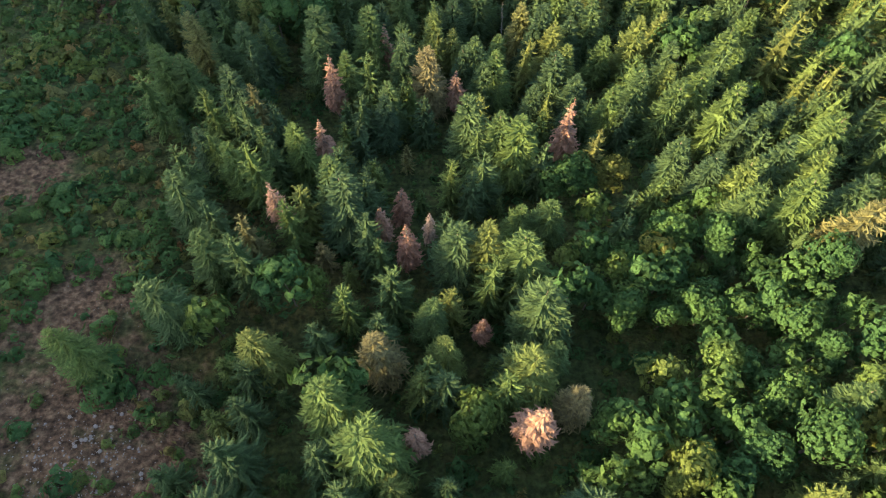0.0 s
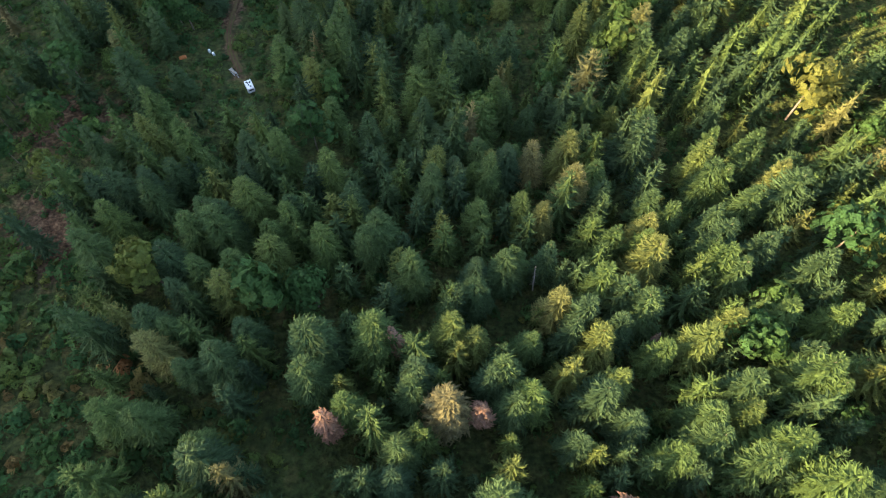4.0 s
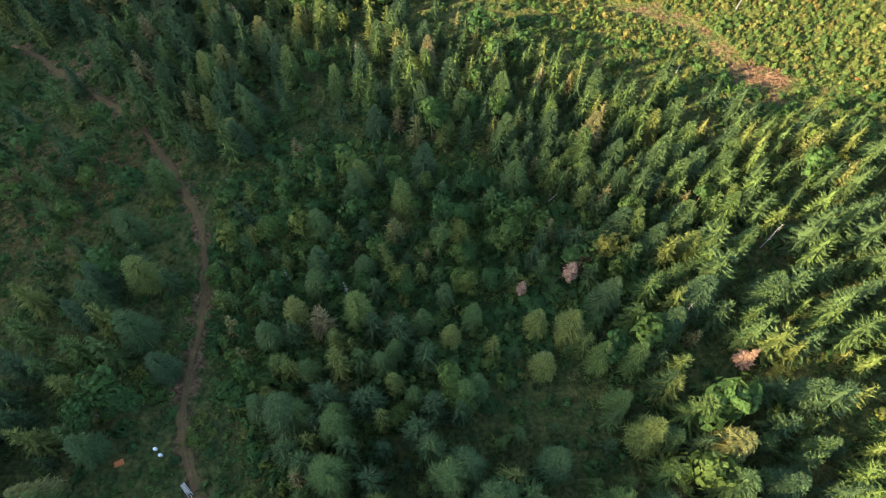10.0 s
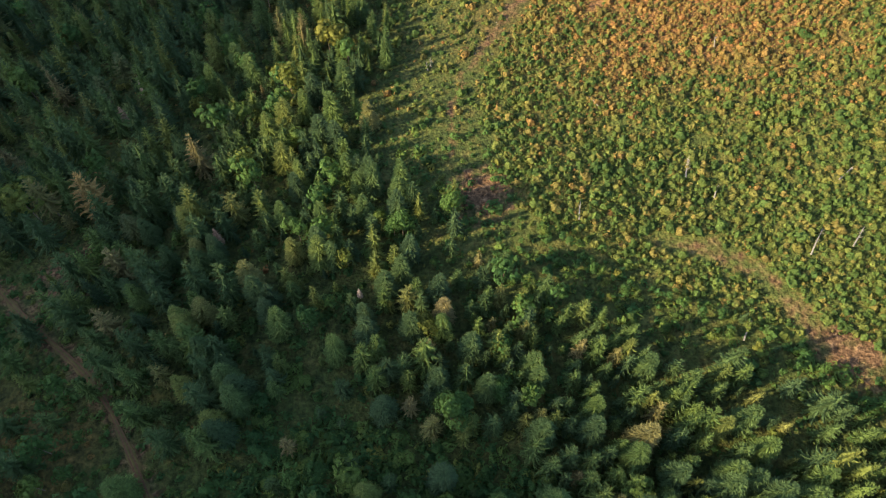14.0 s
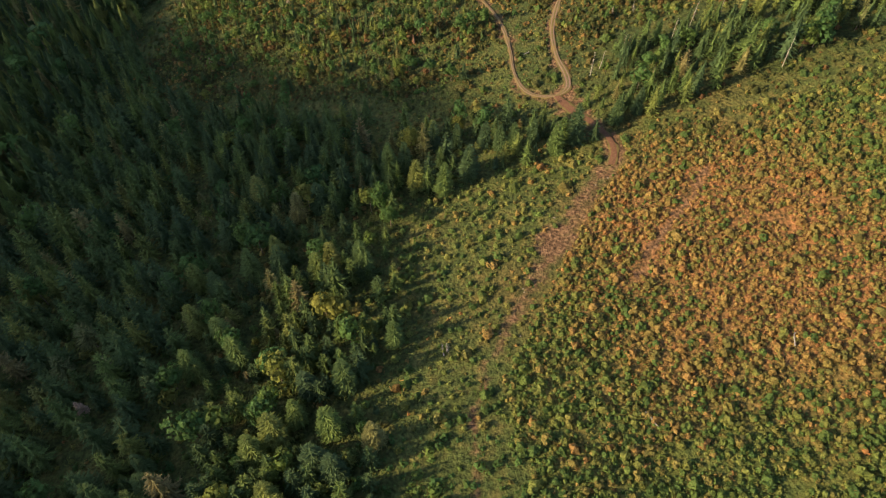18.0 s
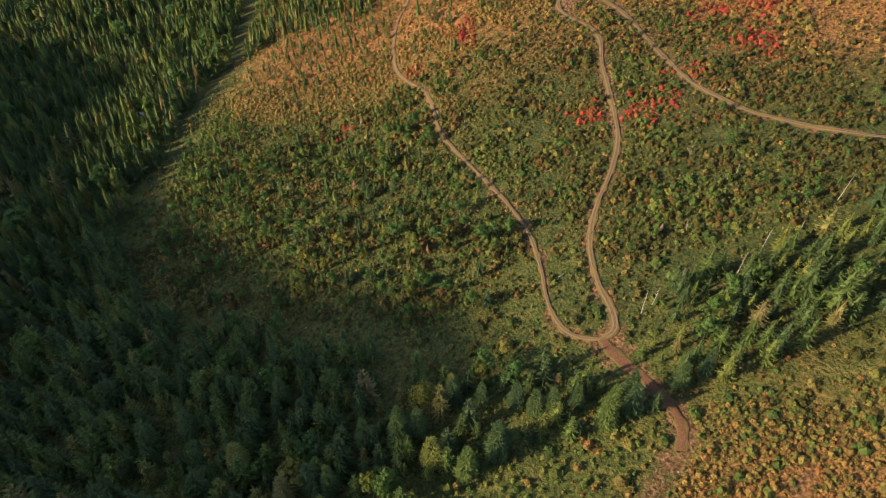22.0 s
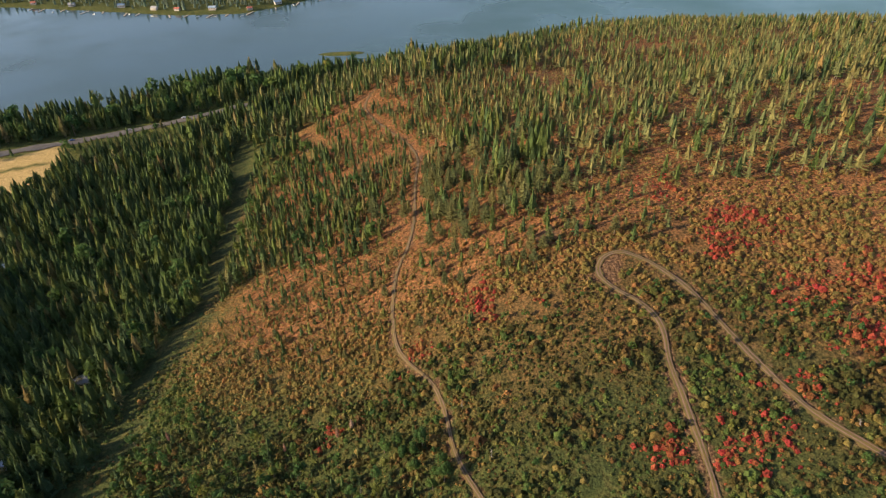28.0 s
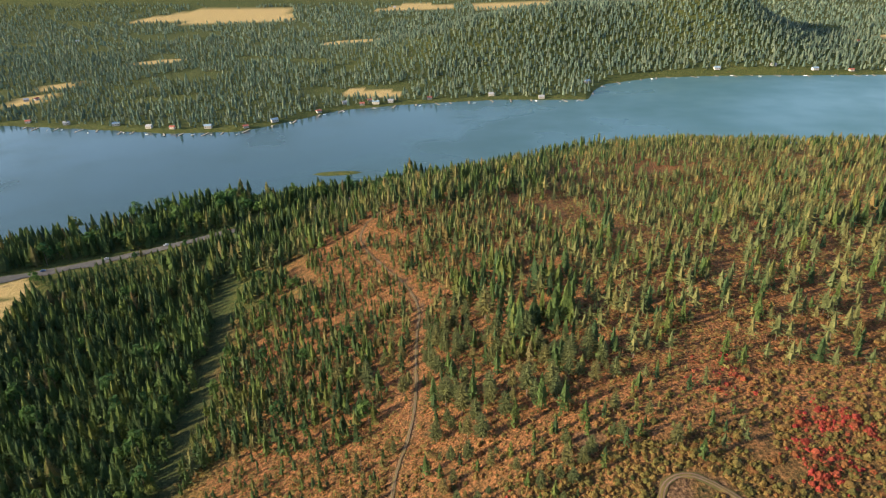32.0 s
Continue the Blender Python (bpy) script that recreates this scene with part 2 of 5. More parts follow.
FAR_HILLS = [(130, 1960, 170, 120, 52), (390, 2000, 170, 130, 60), (610, 1990, 95, 140, 86), (-1700, 4000, 800, 500, 420), (1500, 4300, 900, 500, 300)]
# unseen mountain added to the west to shade the lower slope: y, crest height at x = -1100
UNSEEN_WEST_RIDGE = [(-1400, 570), (-400, 556), (-277, 538), (-190, 506), (-140, 511), (-80, 507), (-40, 498), (0, 476), (30, 461), (70, 443), (110, 437), (142, 446), (168, 461), (190, 455), (222, 425), (280, 393), (340, 364), (400, 341), (480, 323), (560, 283), (640, 218), (760, 100), (900, 0)]
SPIT = (-129, 1209, 40, 11)


def shore_y(x, line):
    return np.interp(x, [p[0] for p in line], [p[1] for p in line])


def step(v):
    v = np.clip(v, 0, 1)
    return v * v * (3 - 2 * v)


def rough_noise(x, y, size, seed):
    """Smooth value noise, -1 to 1."""
    g = np.random.default_rng(seed).uniform(-1, 1, (256, 256))
    u, v = x / size + 1000.0, y / size + 1000.0
    i, j = np.floor(u).astype(int), np.floor(v).astype(int)
    fu, fv = step(u - i), step(v - j)
    at = lambda a, b: g[a % 256, b % 256]
    return (at(i, j) * (1 - fu) + at(i + 1, j) * fu) * (1 - fv) + (at(i, j + 1) * (1 - fu) + at(i + 1, j + 1) * fu) * fv


def height(x, y):
    x, y = np.asarray(x, float), np.asarray(y, float)
    z = np.zeros(np.broadcast(x, y).shape)
    for r, row in enumerate(LAND):
        gy = np.exp(-((y + 150 - 150 * r) ** 2) / (2 * SWELL ** 2))
        for c, amount in enumerate(row):
            z = z + amount * gy * np.exp(-((x + 420 - 150 * c) ** 2) / (2 * SWELL ** 2))
    for kx, ky, s, h in KNOLLS:
        z = z + h * np.exp(-((x - kx) ** 2 + (y - ky) ** 2) / (2 * s * s))
    z = z + np.interp(y, [p[0] for p in UNSEEN_WEST_RIDGE], [p[1] for p in UNSEEN_WEST_RIDGE]) * np.exp(-((x + 1100) / 190) ** 2 / 2)
    near = step((shore_y(x, NEAR_SHORE) - y) / 30 + 0.5)
    far = step((y - shore_y(x, FAR_SHORE)) / 40 + 0.5)
    z = np.maximum(z, 0) * near + 2.2 * near - 3 * (1 - near) * (1 - far)
    inland = 9 * step((y - shore_y(x, FAR_SHORE)) / 400) + 3
    for hx, hy, sx, sy, h in FAR_HILLS:
        inland = inland + h * np.exp(-((x - hx) / sx) ** 2 / 2 - ((y - hy) / sy) ** 2 / 2)
    z = z * (1 - far) + inland * far
    sx, sy, sa, sb = SPIT
    z = np.maximum(z, 1.3 - 2.5 * (((x - sx) / sa) ** 2 + ((y - sy) / sb) ** 2))
    return z + 0.45 * rough_noise(x, y, 14, 3) * near + 0.15 * rough_noise(x, y, 4, 4) * near


def inside(x, y, poly):
    """Which of the points lie in the polygon."""
    x, y = np.asarray(x, float), np.asarray(y, float)
    hit = np.zeros(np.broadcast(x, y).shape, bool)
    for (x0, y0), (x1, y1) in zip(poly, poly[1:] + poly[:1]):
        if y0 != y1:
            hit ^= ((y0 > y) != (y1 > y)) & (x < (x1 - x0) * (y - y0) / (y1 - y0) + x0)
    return hit


def line_distance(x, y, line):
    d = np.full(np.broadcast(x, y).shape, 1e9)
    for (x0, y0), (x1, y1) in zip(line, line[1:]):
        dx, dy = x1 - x0, y1 - y0
        t = np.clip(((x - x0) * dx + (y - y0) * dy) / (dx * dx + dy * dy), 0, 1)
        d = np.minimum(d, np.hypot(x - x0 - t * dx, y - y0 - t * dy))
    return d


# tracks and worn ground: x, y along the middle
FOREST_ROAD = [(-150, 306), (-126, 293), (-112, 281), (-101, 272), (-91, 265), (-82, 257), (-75, 248), (-69, 239), (-62, 229), (-58, 219), (-56, 208), (-55, 197), (-56, 186), (-54, 176), (-50, 168)]
WEST_TRACK = [(24, 439), (18, 441), (14, 446), (12, 456), (12, 468), (10, 483), (5, 496), (-2, 510), (-11, 528), (-18, 544), (-20, 561), (-24, 575), (-33, 588), (-37, 598), (-39, 617), (-38, 640), (-33, 660), (-31, 685), (-32, 731), (-30, 770), (-40, 813), (-69, 887), (-75, 911), (-68, 935), (-50, 945)]
EAST_TRACK = [(24, 439), (28, 441), (28.5, 447), (26, 458), (26, 473), (30, 487), (36, 498), (42, 514), (43, 529), (43, 545), (43, 558), (45, 570), (42, 581), (35, 590), (31, 598), (34, 605), (41, 606), (48, 599), (56, 585), (60, 570), (64, 553), (68, 538), (74, 526), (82, 514), (96, 499), (130, 480)]
LOWER_TRACK = [(24, 439), (27, 432), (32, 425), (36, 418), (37, 411), (35, 406)]
WASHOUT = [(37, 409), (30, 400), (24, 391), (16, 379), (9, 367), (2, 355), (-2.5, 346), (-6, 335), (-8, 324), (-5, 313), (0, 305), (6, 298)]
RUT_WASH = [(58, 398), (54.5, 393), (47.4, 385), (40.4, 376), (33.4, 366)]
SIDE_WASH = [(40, 287), (50, 284), (58, 278), (62, 270), (66, 262), (75, 257)]
POWER_CUT = [(-142, 585), (-147, 620), (-137, 665), (-142, 720), (-157, 800), (-172, 895), (-190, 1000)]
HIGHWAY = [(-900, 700), (-480, 915), (-374, 963), (-336, 977), (-303, 989), (-253, 1009), (-207, 1025), (-173, 1036), (-120, 1062), (-60, 1100)]
BARE_SPOTS = [(-52, 34, 9), (-45, 17, 11), (-36, 10, 9), (-70, 60, 8), (-100, 288, 8), (20, 624, 5), (34, 598, 6), (26, 438, 5), (70, 259, 6), (22, 214, 6), (-75, 120, 12), (-84, 150, 10), (0, 303, 7), (17, 382, 5)]
# spots where ground and shrubs are set darker: x, y, radius
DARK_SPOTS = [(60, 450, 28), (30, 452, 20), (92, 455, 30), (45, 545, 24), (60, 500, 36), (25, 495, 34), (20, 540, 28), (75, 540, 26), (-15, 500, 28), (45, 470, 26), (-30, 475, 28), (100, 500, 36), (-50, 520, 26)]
DRY_SPOTS = [(28, 362, 26, 0.3), (110, 610, 45, 0.6), (150, 640, 60, 0.5), (68, 375, 32, 0.40), (55, 400, 22, 0.28), (75, 345, 20, 0.3), (-90, 660, 34, 0.5), (-70, 620, 24, 0.45), (-75, 800, 60, 0.55), (0, 700, 60, 0.5), (10, 800, 80, 0.45), (80, 640, 50, 0.5), (100, 560, 25, 0.5), (150, 700, 90, 0.6), (150, 1060, 40, 0.9), (-50, 930, 45, 0.8), (60, 900, 90, 0.5), (-100, 240, 18, 0.5), (-70, 50, 40, 0.35), (15, 600, 40, 0.48), (300, 900, 150, 0.45)]
FIELDS = [[(-420, 905), (-334, 935), (-353, 969), (-383, 945), (-425, 925)], [(-400, 860), (-369, 852), (-330, 885), (-334, 930), (-394, 908)],
          [(-760, 1600), (-688, 1640), (-700, 1700), (-747, 1690)], [(-740, 1720), (-690, 1740), (-700, 1790), (-760, 1770)], [(-650, 1960), (-560, 1960), (-545, 2020), (-630, 2010)],
          [(-170, 1606), (-73, 1566), (-60, 1600), (-84, 1625), (-154, 1650)], [(-270, 2110), (-120, 2120), (-120, 2190), (-270, 2180)],
          [(-965, 2738), (-629, 2632), (-427, 2667), (-480, 2963), (-803, 2922)], [(-211, 2820), (77, 2800), (90, 2950), (-80, 3000)],
          [(150, 2780), (420, 2800), (420, 2960), (150, 2940)], [(930, 1840), (1200, 1840), (1230, 1960), (960, 1950)]]


# ---- mesh helpers ----
def mesh_from(name, verts, faces, mat, smooth=False, **attrs):
    """A mesh of triangles or quads, all alike, from arrays, with a value per vertex for each attribute."""
    verts, faces = np.asarray(verts, np.float32), np.asarray(faces, np.int32)
    me = bpy.data.meshes.new(name)
    k = faces.shape[1]
    me.vertices.add(len(verts))
    me.vertices.foreach_set("co", verts.ravel())
    me.loops.add(faces.size)
    me.loops.foreach_set("vertex_index", faces.ravel())
    me.polygons.add(len(faces))
    me.polygons.foreach_set("loop_start", np.arange(0, faces.size, k, dtype=np.int32))
    me.update(calc_edges=True)
    me.polygons.foreach_set("use_smooth", np.full(len(faces), smooth))
    for key, values in attrs.items():
        at = me.attributes.new(key, "FLOAT", "POINT")
        at.data.foreach_set("value", np.asarray(values, np.float32))
    me.materials.append(mat)
    me.validate()
    return me


def join(pieces):
    """One (verts, faces) out of several."""
    vs, fs, n = [], [], 0
    for v, f in pieces:
        vs.append(v)
        fs.append(np.asarray(f) + n)
        n += len(v)
    return np.concatenate(vs), np.concatenate(fs)


def part(name, data, parent, label=""):
    ob = new(name, data)
    ob.parent = parent
    return tagged(ob, label)


def tube(points, radii, sides=6):
    """A tapered limb along points, of triangles."""
    vs, fs = [], []
    for i, (p, r) in enumerate(zip(points, radii)):
        p = np.array(p, float)
        a, b = np.array(points[max(i - 1, 0)], float), np.array(points[min(i + 1, len(points) - 1)], float)
        d = (b - a) / max(np.linalg.norm(b - a), 1e-9)
        u = np.cross(d, (0, 0, 1.0) if abs(d[2]) < 0.9 else (1.0, 0, 0))
        u /= np.linalg.norm(u)
        w = np.cross(d, u)
        for s in range(sides):
            t = 2 * math.pi * s / sides
            vs.append(p + r * (math.cos(t) * u + math.sin(t) * w))
    for i in range(len(points) - 1):
        for s in range(sides):
            q, n = i * sides + s, i * sides + (s + 1) % sides
            fs += [(q, n, n + sides), (q, n + sides, q + sides)]
    top = (len(points) - 1) * sides
    fs += [(top, top + s, top + s + 1) for s in range(1, sides - 1)]
    fs += [(0, s + 1, s) for s in range(1, sides - 1)]
    return np.array(vs), np.array(fs)


# ---- trees: unit shapes in metres, base at the origin ----
def conifer_crown(rng, tall, wide, whorls, per, sprigs, low=0.12, taper=0.75, droop=0.28, thin=0.0, fold=True):
    """Whorls of drooping boughs, each a folded blade with side sprigs."""
    vs, fs = [], []
    lean = rng.uniform(0, 6.28)
    for k in range(whorls):
        u = (k + rng.uniform(-0.3, 0.3)) / (whorls - 1)
        u = min(max(u, 0.0), 1.0)
        z = tall * (low + (0.985 - low) * u)
        reach = wide * (max(1 - u, 0.0) ** taper) * (1 + 0.12 * math.sin(7 * u + lean)) + 0.12
        if u < 0.15:
            reach *= 0.72 + 1.8 * u
        count = max(3, int(per * (1 - 0.45 * u)))
        spin = rng.uniform(0, 6.28)
        for j in range(count):
            if rng.random() < thin:
                continue
            a = spin + 6.283 * (j + rng.uniform(-0.35, 0.35)) / count
            r = reach * rng.uniform(0.68, 1.14)
            out, side = np.array((math.cos(a), math.sin(a), 0)), np.array((-math.sin(a), math.cos(a), 0))
            up = np.array((0, 0, 1.0))
            half = r * rng.uniform(0.16, 0.26) + 0.05
            fall = droop * r * rng.uniform(0.5, 1.4)
            base = z * up + 0.04 * out
            mid = base + out * r * 0.55 + up * (0.10 * r - 0.3 * fall)
            tip = base + out * r - up * (fall - 0.16 * r)
            n = len(vs)
            if not fold:
                half *= 1.35
            vs += [base, mid + side * half - up * 0.10 * r, tip, mid - side * half - up * 0.10 * r]
            if not fold:
                fs += [(n, n + 1, n + 2), (n + 2, n + 3, n)]
            else:
                vs += [mid + up * 0.05 * r]
                fs += [(n, n + 1, n + 4), (n + 1, n + 2, n + 4), (n + 2, n + 3, n + 4), (n + 3, n, n + 4)]
            for s in range(sprigs):
                t = 0.25 + 0.65 * (s + rng.uniform(0, 1)) / sprigs
                way = side * (1 if s % 2 else -1)
                root = base + (tip - base) * t + up * 0.05 * r * (1 - t)
                ln = half * rng.uniform(1.2, 2.0)
                n = len(vs)
                vs += [root - out * 0.09 * r, root + out * 0.09 * r, root + (way * 0.8 + out * 0.6) * ln - up * ln * rng.uniform(0.0, 0.5)]
                fs += [(n, n + 1, n + 2)]
    n = len(vs)
    vs += [np.array((0.05, 0, tall * 0.93)), np.array((-0.03, 0.05, tall * 0.93)), np.array((-0.03, -0.05, tall * 0.93)), np.array((0, 0, tall * 1.01))]
    fs += [(n, n + 1, n + 3), (n + 1, n + 2, n + 3), (n + 2, n, n + 3)]
    return np.array(vs), np.array(fs)


def spruce_crown(rng, tall, wide, whorls, per, fingers, low=0.1, taper=0.8, droop=0.3):
    """A shaggy spruce: boughs in loose whorls, each a narrow blade that sags and lifts at the tip, with finger twigs along both edges."""
    vs, fs = [], []
    up = np.array((0, 0, 1.0))
    lean = rng.uniform(0, 6.28)
    for k in range(whorls):
        u = k / (whorls - 1)
        count = max(4, round(per * (1 - 0.5 * u)))
        spin = rng.uniform(0, 6.28)
        for j in range(count):
            v = min(max(u + rng.uniform(-0.6, 0.6) / whorls, 0.0), 0.99)
            a = spin + 6.283 * (j + rng.uniform(-0.35, 0.35)) / count
            r = (wide * (1 - v) ** taper * (1 + 0.10 * math.sin(a + lean)) * (0.75 + 1.7 * v if v < 0.15 else 1.0) + 0.18) * rng.uniform(0.7, 1.14)
            out, side = np.array((math.cos(a), math.sin(a), 0)), np.array((-math.sin(a), math.cos(a), 0))
            rise = -droop + (droop + 0.55) * v ** 1.6 + rng.uniform(-0.12, 0.12)
            base = up * tall * (low + (0.97 - low) * v)
            mid, tip = base + out * r * 0.6 + up * r * (0.6 * rise - 0.06), base + out * r + up * r * (rise + 0.03)
            half = 0.075 * r + 0.10
            n = len(vs)
            vs += [base, mid + side * half, tip, mid - side * half]
            fs += [(n, n + 1, n + 2), (n, n + 2, n + 3)]
            for f in range(fingers):
                t = 0.32 + 0.6 * (f + rng.uniform(0.1, 0.9)) / fingers
                root = base + (mid - base) * (t / 0.6) if t < 0.6 else mid + (tip - mid) * ((t - 0.6) / 0.4)
                way = side * (1 if f % 2 else -1)
                ln = (0.30 * r * (1.15 - 0.6 * t) + 0.24) * rng.uniform(0.8, 1.3)
                w = 0.11 + 0.035 * r
                n = len(vs)
                vs += [root - out * w, root + out * w, root + (way * 0.75 + out * 0.75) * ln + up * ln * rng.uniform(-0.35, 0.35)]
                fs += [(n, n + 1, n + 2)]
    n = len(vs)
    vs += [np.array((0.10, 0, tall * 0.92)), np.array((-0.06, 0.09, tall * 0.92)), np.array((-0.06, -0.09, tall * 0.92)), np.array((0, 0, tall * 1.01))]
    fs += [(n, n + 1, n + 3), (n + 1, n + 2, n + 3), (n + 2, n, n + 3)]
    return np.array(vs), np.array(fs)


def skirts(rng, tall, wide, rings, points, low=0.12, taper=0.75, droop=0.3):
    """The dense body of a conifer: ragged cones stacked one in the other."""
    vs, fs = [], []
    for k in range(rings):
        u = k / rings
        r = wide * (1 - u) ** taper + 0.1
        if k == 0:
            r *= 0.85
        z = tall * (low + (0.97 - low) * u)
        top = min(tall * 1.01, z + tall * (0.97 - low) / rings * 2.1)
        n, spin = len(vs), rng.uniform(0, 6.28)
        vs.append((rng.uniform(-0.1, 0.1), rng.uniform(-0.1, 0.1), top))
        for j in range(2 * points):
            a = spin + 3.1416 * (j + rng.uniform(-0.3, 0.3)) / points
            s = r * (rng.uniform(0.82, 1.15) if j % 2 else rng.uniform(0.55, 0.78))
            vs.append((s * math.cos(a), s * math.sin(a), z - droop * s * rng.uniform(0.3, 0.9) + (0 if j % 2 else 0.15 * r)))
        fs += [(n, n + 1 + j, n + 1 + (j + 1) % (2 * points)) for j in range(2 * points)]
    return np.array(vs), np.array(fs)


def needle_crown(rng, tall, wide, count, size, low=0.2, power=0.6, droop=0.25, clumps=9):
    """A shaggy conifer: folded sprays on whorled boughs, pointing out and a little down, denser towards the outside."""
    vs, fs = [], []
    lean, spin = rng.uniform(0, 6.28), rng.uniform(0, 6.28)
    for k in range(count):
        u = 1 - math.sqrt(rng.uniform(0, 1)) if rng.random() < 0.7 else rng.uniform(0, 1)
        u = min(u, 0.985)
        layer = round(u * 11) / 11
        u = u + (layer - u) * 0.5
        bough = rng.integers(0, clumps)
        a = spin + layer * 17.0 + 6.283 * (bough + rng.normal(0, 0.22)) / clumps
        reach = wide * (1 - u) ** power * (0.9 + 0.1 * math.sin(9 * a + 31 * layer)) * (1 + 0.1 * math.sin(5 * u + lean))
        if u < 0.2:
            reach *= 0.7 + 1.5 * u
        r = reach * rng.uniform(0.72, 1.08) + 0.04
        out, side, up = np.array((math.cos(a), math.sin(a), 0)), np.array((-math.sin(a), math.cos(a), 0)), np.array((0, 0, 1.0))
        c = out * r + up * (tall * (low + (0.97 - low) * u) - droop * r + rng.normal(0, 0.12))
        s = size * rng.uniform(0.65, 1.35) * (1 - 0.35 * u)
        way = out + side * rng.normal(0, 0.45) + up * (rng.uniform(-0.5, 0.35) + 0.7 * u)
        flat = side * rng.uniform(0.75, 1.0) + up * rng.normal(0, 0.45)
        n = len(vs)
        vs += [c - way * s * 0.6, c + flat * s * 0.5 - up * 0.12 * s, c + way * s * 0.8, c - flat * s * 0.5 - up * 0.12 * s]
        fs += [(n, n + 1, n + 2), (n, n + 2, n + 3)]
    return np.array(vs), np.array(fs)


def leaf_cloud(rng, lobes, count, size):
    """Leaf sprays on the shells of some lobes (x, y, z, radius); each a folded kite."""
    vs, fs = [], []
    weights = np.array([l[3] ** 2 for l in lobes])
    picks = rng.choice(len(lobes), count, p=weights / weights.sum())
    for p in picks:
        x, y, z, r = lobes[p]
        d = rng.normal(size=3)
        d /= np.linalg.norm(d)
        if d[2] < -0.35:
            d[2] *= -0.6
        c = np.array((x, y, z)) + d * np.array((r, r, r * 0.85)) * rng.uniform(0.72, 1.08)
        t = np.cross(d, rng.normal(size=3))
        t /= np.linalg.norm(t)
        w = np.cross(d, t)
        s = size * rng.uniform(0.6, 1.4)
        tilt = d * s * rng.uniform(-0.5, 0.5)
        n = len(vs)
        vs += [c - t * s + tilt, c + w * s * 0.85 - d * 0.15 * s, c + t * s - tilt, c - w * s * 0.85 - d * 0.15 * s]
        fs += [(n, n + 1, n + 2), (n, n + 2, n + 3)]
    return np.array(vs), np.array(fs)


def pine_crown(rng, tall, wide, whorls, per, fingers):
    """An open pine: short upswept boughs on the upper two thirds of the trunk, broad at the middle."""
    core = skirts(rng, tall * 0.94, wide * 0.42, 3, 4, 0.34, 0.7, 0.1)
    return join([core, spruce_crown(rng, tall, wide, whorls, per, fingers, 0.28, 0.62, 0.05)])


def trunk_shape(rng, tall, girth, sides=6, bend=0.02):
    pts = [(0, 0, -0.6)] + [(rng.uniform(-bend, bend) * tall * f, rng.uniform(-bend, bend) * tall * f, tall * f) for f in (0.25, 0.55, 0.8, 0.97)]
    return tube(pts, [girth * 1.25, girth, girth * 0.72, girth * 0.4, girth * 0.08], sides)


def broad_crown(rng, tall, wide, count, size):
    lobes = [(rng.uniform(-0.5, 0.5) * wide, rng.uniform(-0.5, 0.5) * wide, tall * rng.uniform(0.45, 0.82), wide * rng.uniform(0.38, 0.62)) for _ in range(7)]
    lobes.append((0, 0, tall * 0.84, wide * 0.45))
    return leaf_cloud(rng, lobes, count, size)


def limbs(rng, tall, wide, girth, count=5):
    out = [trunk_shape(rng, tall * 0.8, girth)]
    for k in range(count):
        a, f = rng.uniform(0, 6.28), rng.uniform(0.3, 0.6)
        e = (math.cos(a) * wide * 0.6, math.sin(a) * wide * 0.6, tall * (f + 0.25))
        out.append(tube([(0, 0, tall * f), (e[0] * 0.5, e[1] * 0.5, tall * (f + 0.1)), e], [girth * 0.45, girth * 0.3, girth * 0.08], 4))
    return join(out)


def bare_boughs(rng, tall, wide, count):
    """The trunk and stiff bare boughs of a dead conifer."""
    out = [trunk_shape(rng, tall, tall * 0.011, 5)]
    for k in range(count):
        f = rng.uniform(0.22, 0.95)
        a, r = rng.uniform(0, 6.28), wide * (1 - f) * rng.uniform(0.5, 1.1) + 0.2
        out.append(tube([(0, 0, tall * f), (math.cos(a) * r, math.sin(a) * r, tall * f - 0.12 * r)], [0.05, 0.015], 3))
    return join(out)


# ---- ground, water ----
def spaced(*runs):
    """Grid lines: (from, to, spacing) runs laid end to end."""
    out = []
    for a, b, s in runs:
        out += list(np.linspace(a, b, max(2, int(round((b - a) / s)) + 1))[:-1])
    return np.array(out + [runs[-1][1]])


gx = spaced((-4600, -1600, 170), (-1600, -460, 30), (-460, -160, 7), (-160, 150, 3.2), (150, 460, 7), (460, 1300, 30), (1300, 4600, 170))
gy = spaced((-1400, -200, 60), (-200, -20, 12), (-20, 700, 3.4), (700, 1280, 6), (1280, 2200, 18), (2200, 4700, 60))
X, Y = np.meshgrid(gx, gy)
Z = height(X, Y)
near_land = Y < shore_y(X, NEAR_SHORE) - 2
dry = 0.16 + 0.0 * X
for sx, sy, s, amount in DRY_SPOTS:
    dry = dry + amount * np.exp(-((X - sx) ** 2 + (Y - sy) ** 2) / (2 * s * s))
bare = 0.10 + 0.0 * X
for sx, sy, s in BARE_SPOTS:
    bare = np.maximum(bare, 0.85 * np.exp(-(((X - sx) ** 2 + (Y - sy) ** 2) / (2 * s * s)) ** 1.5))
bare = np.maximum(bare, 0.66 * step(1.6 - line_distance(X, Y, WASHOUT) / (1.2 + 2.3 * step((Y - 345) / 40))))
bare = np.maximum(bare, 0.62 * step(1.5 - line_distance(X, Y, SIDE_WASH) / 2.6))
bare = np.maximum(bare, 0.7 * step(1.5 - line_distance(X, Y, RUT_WASH) / 1.5))
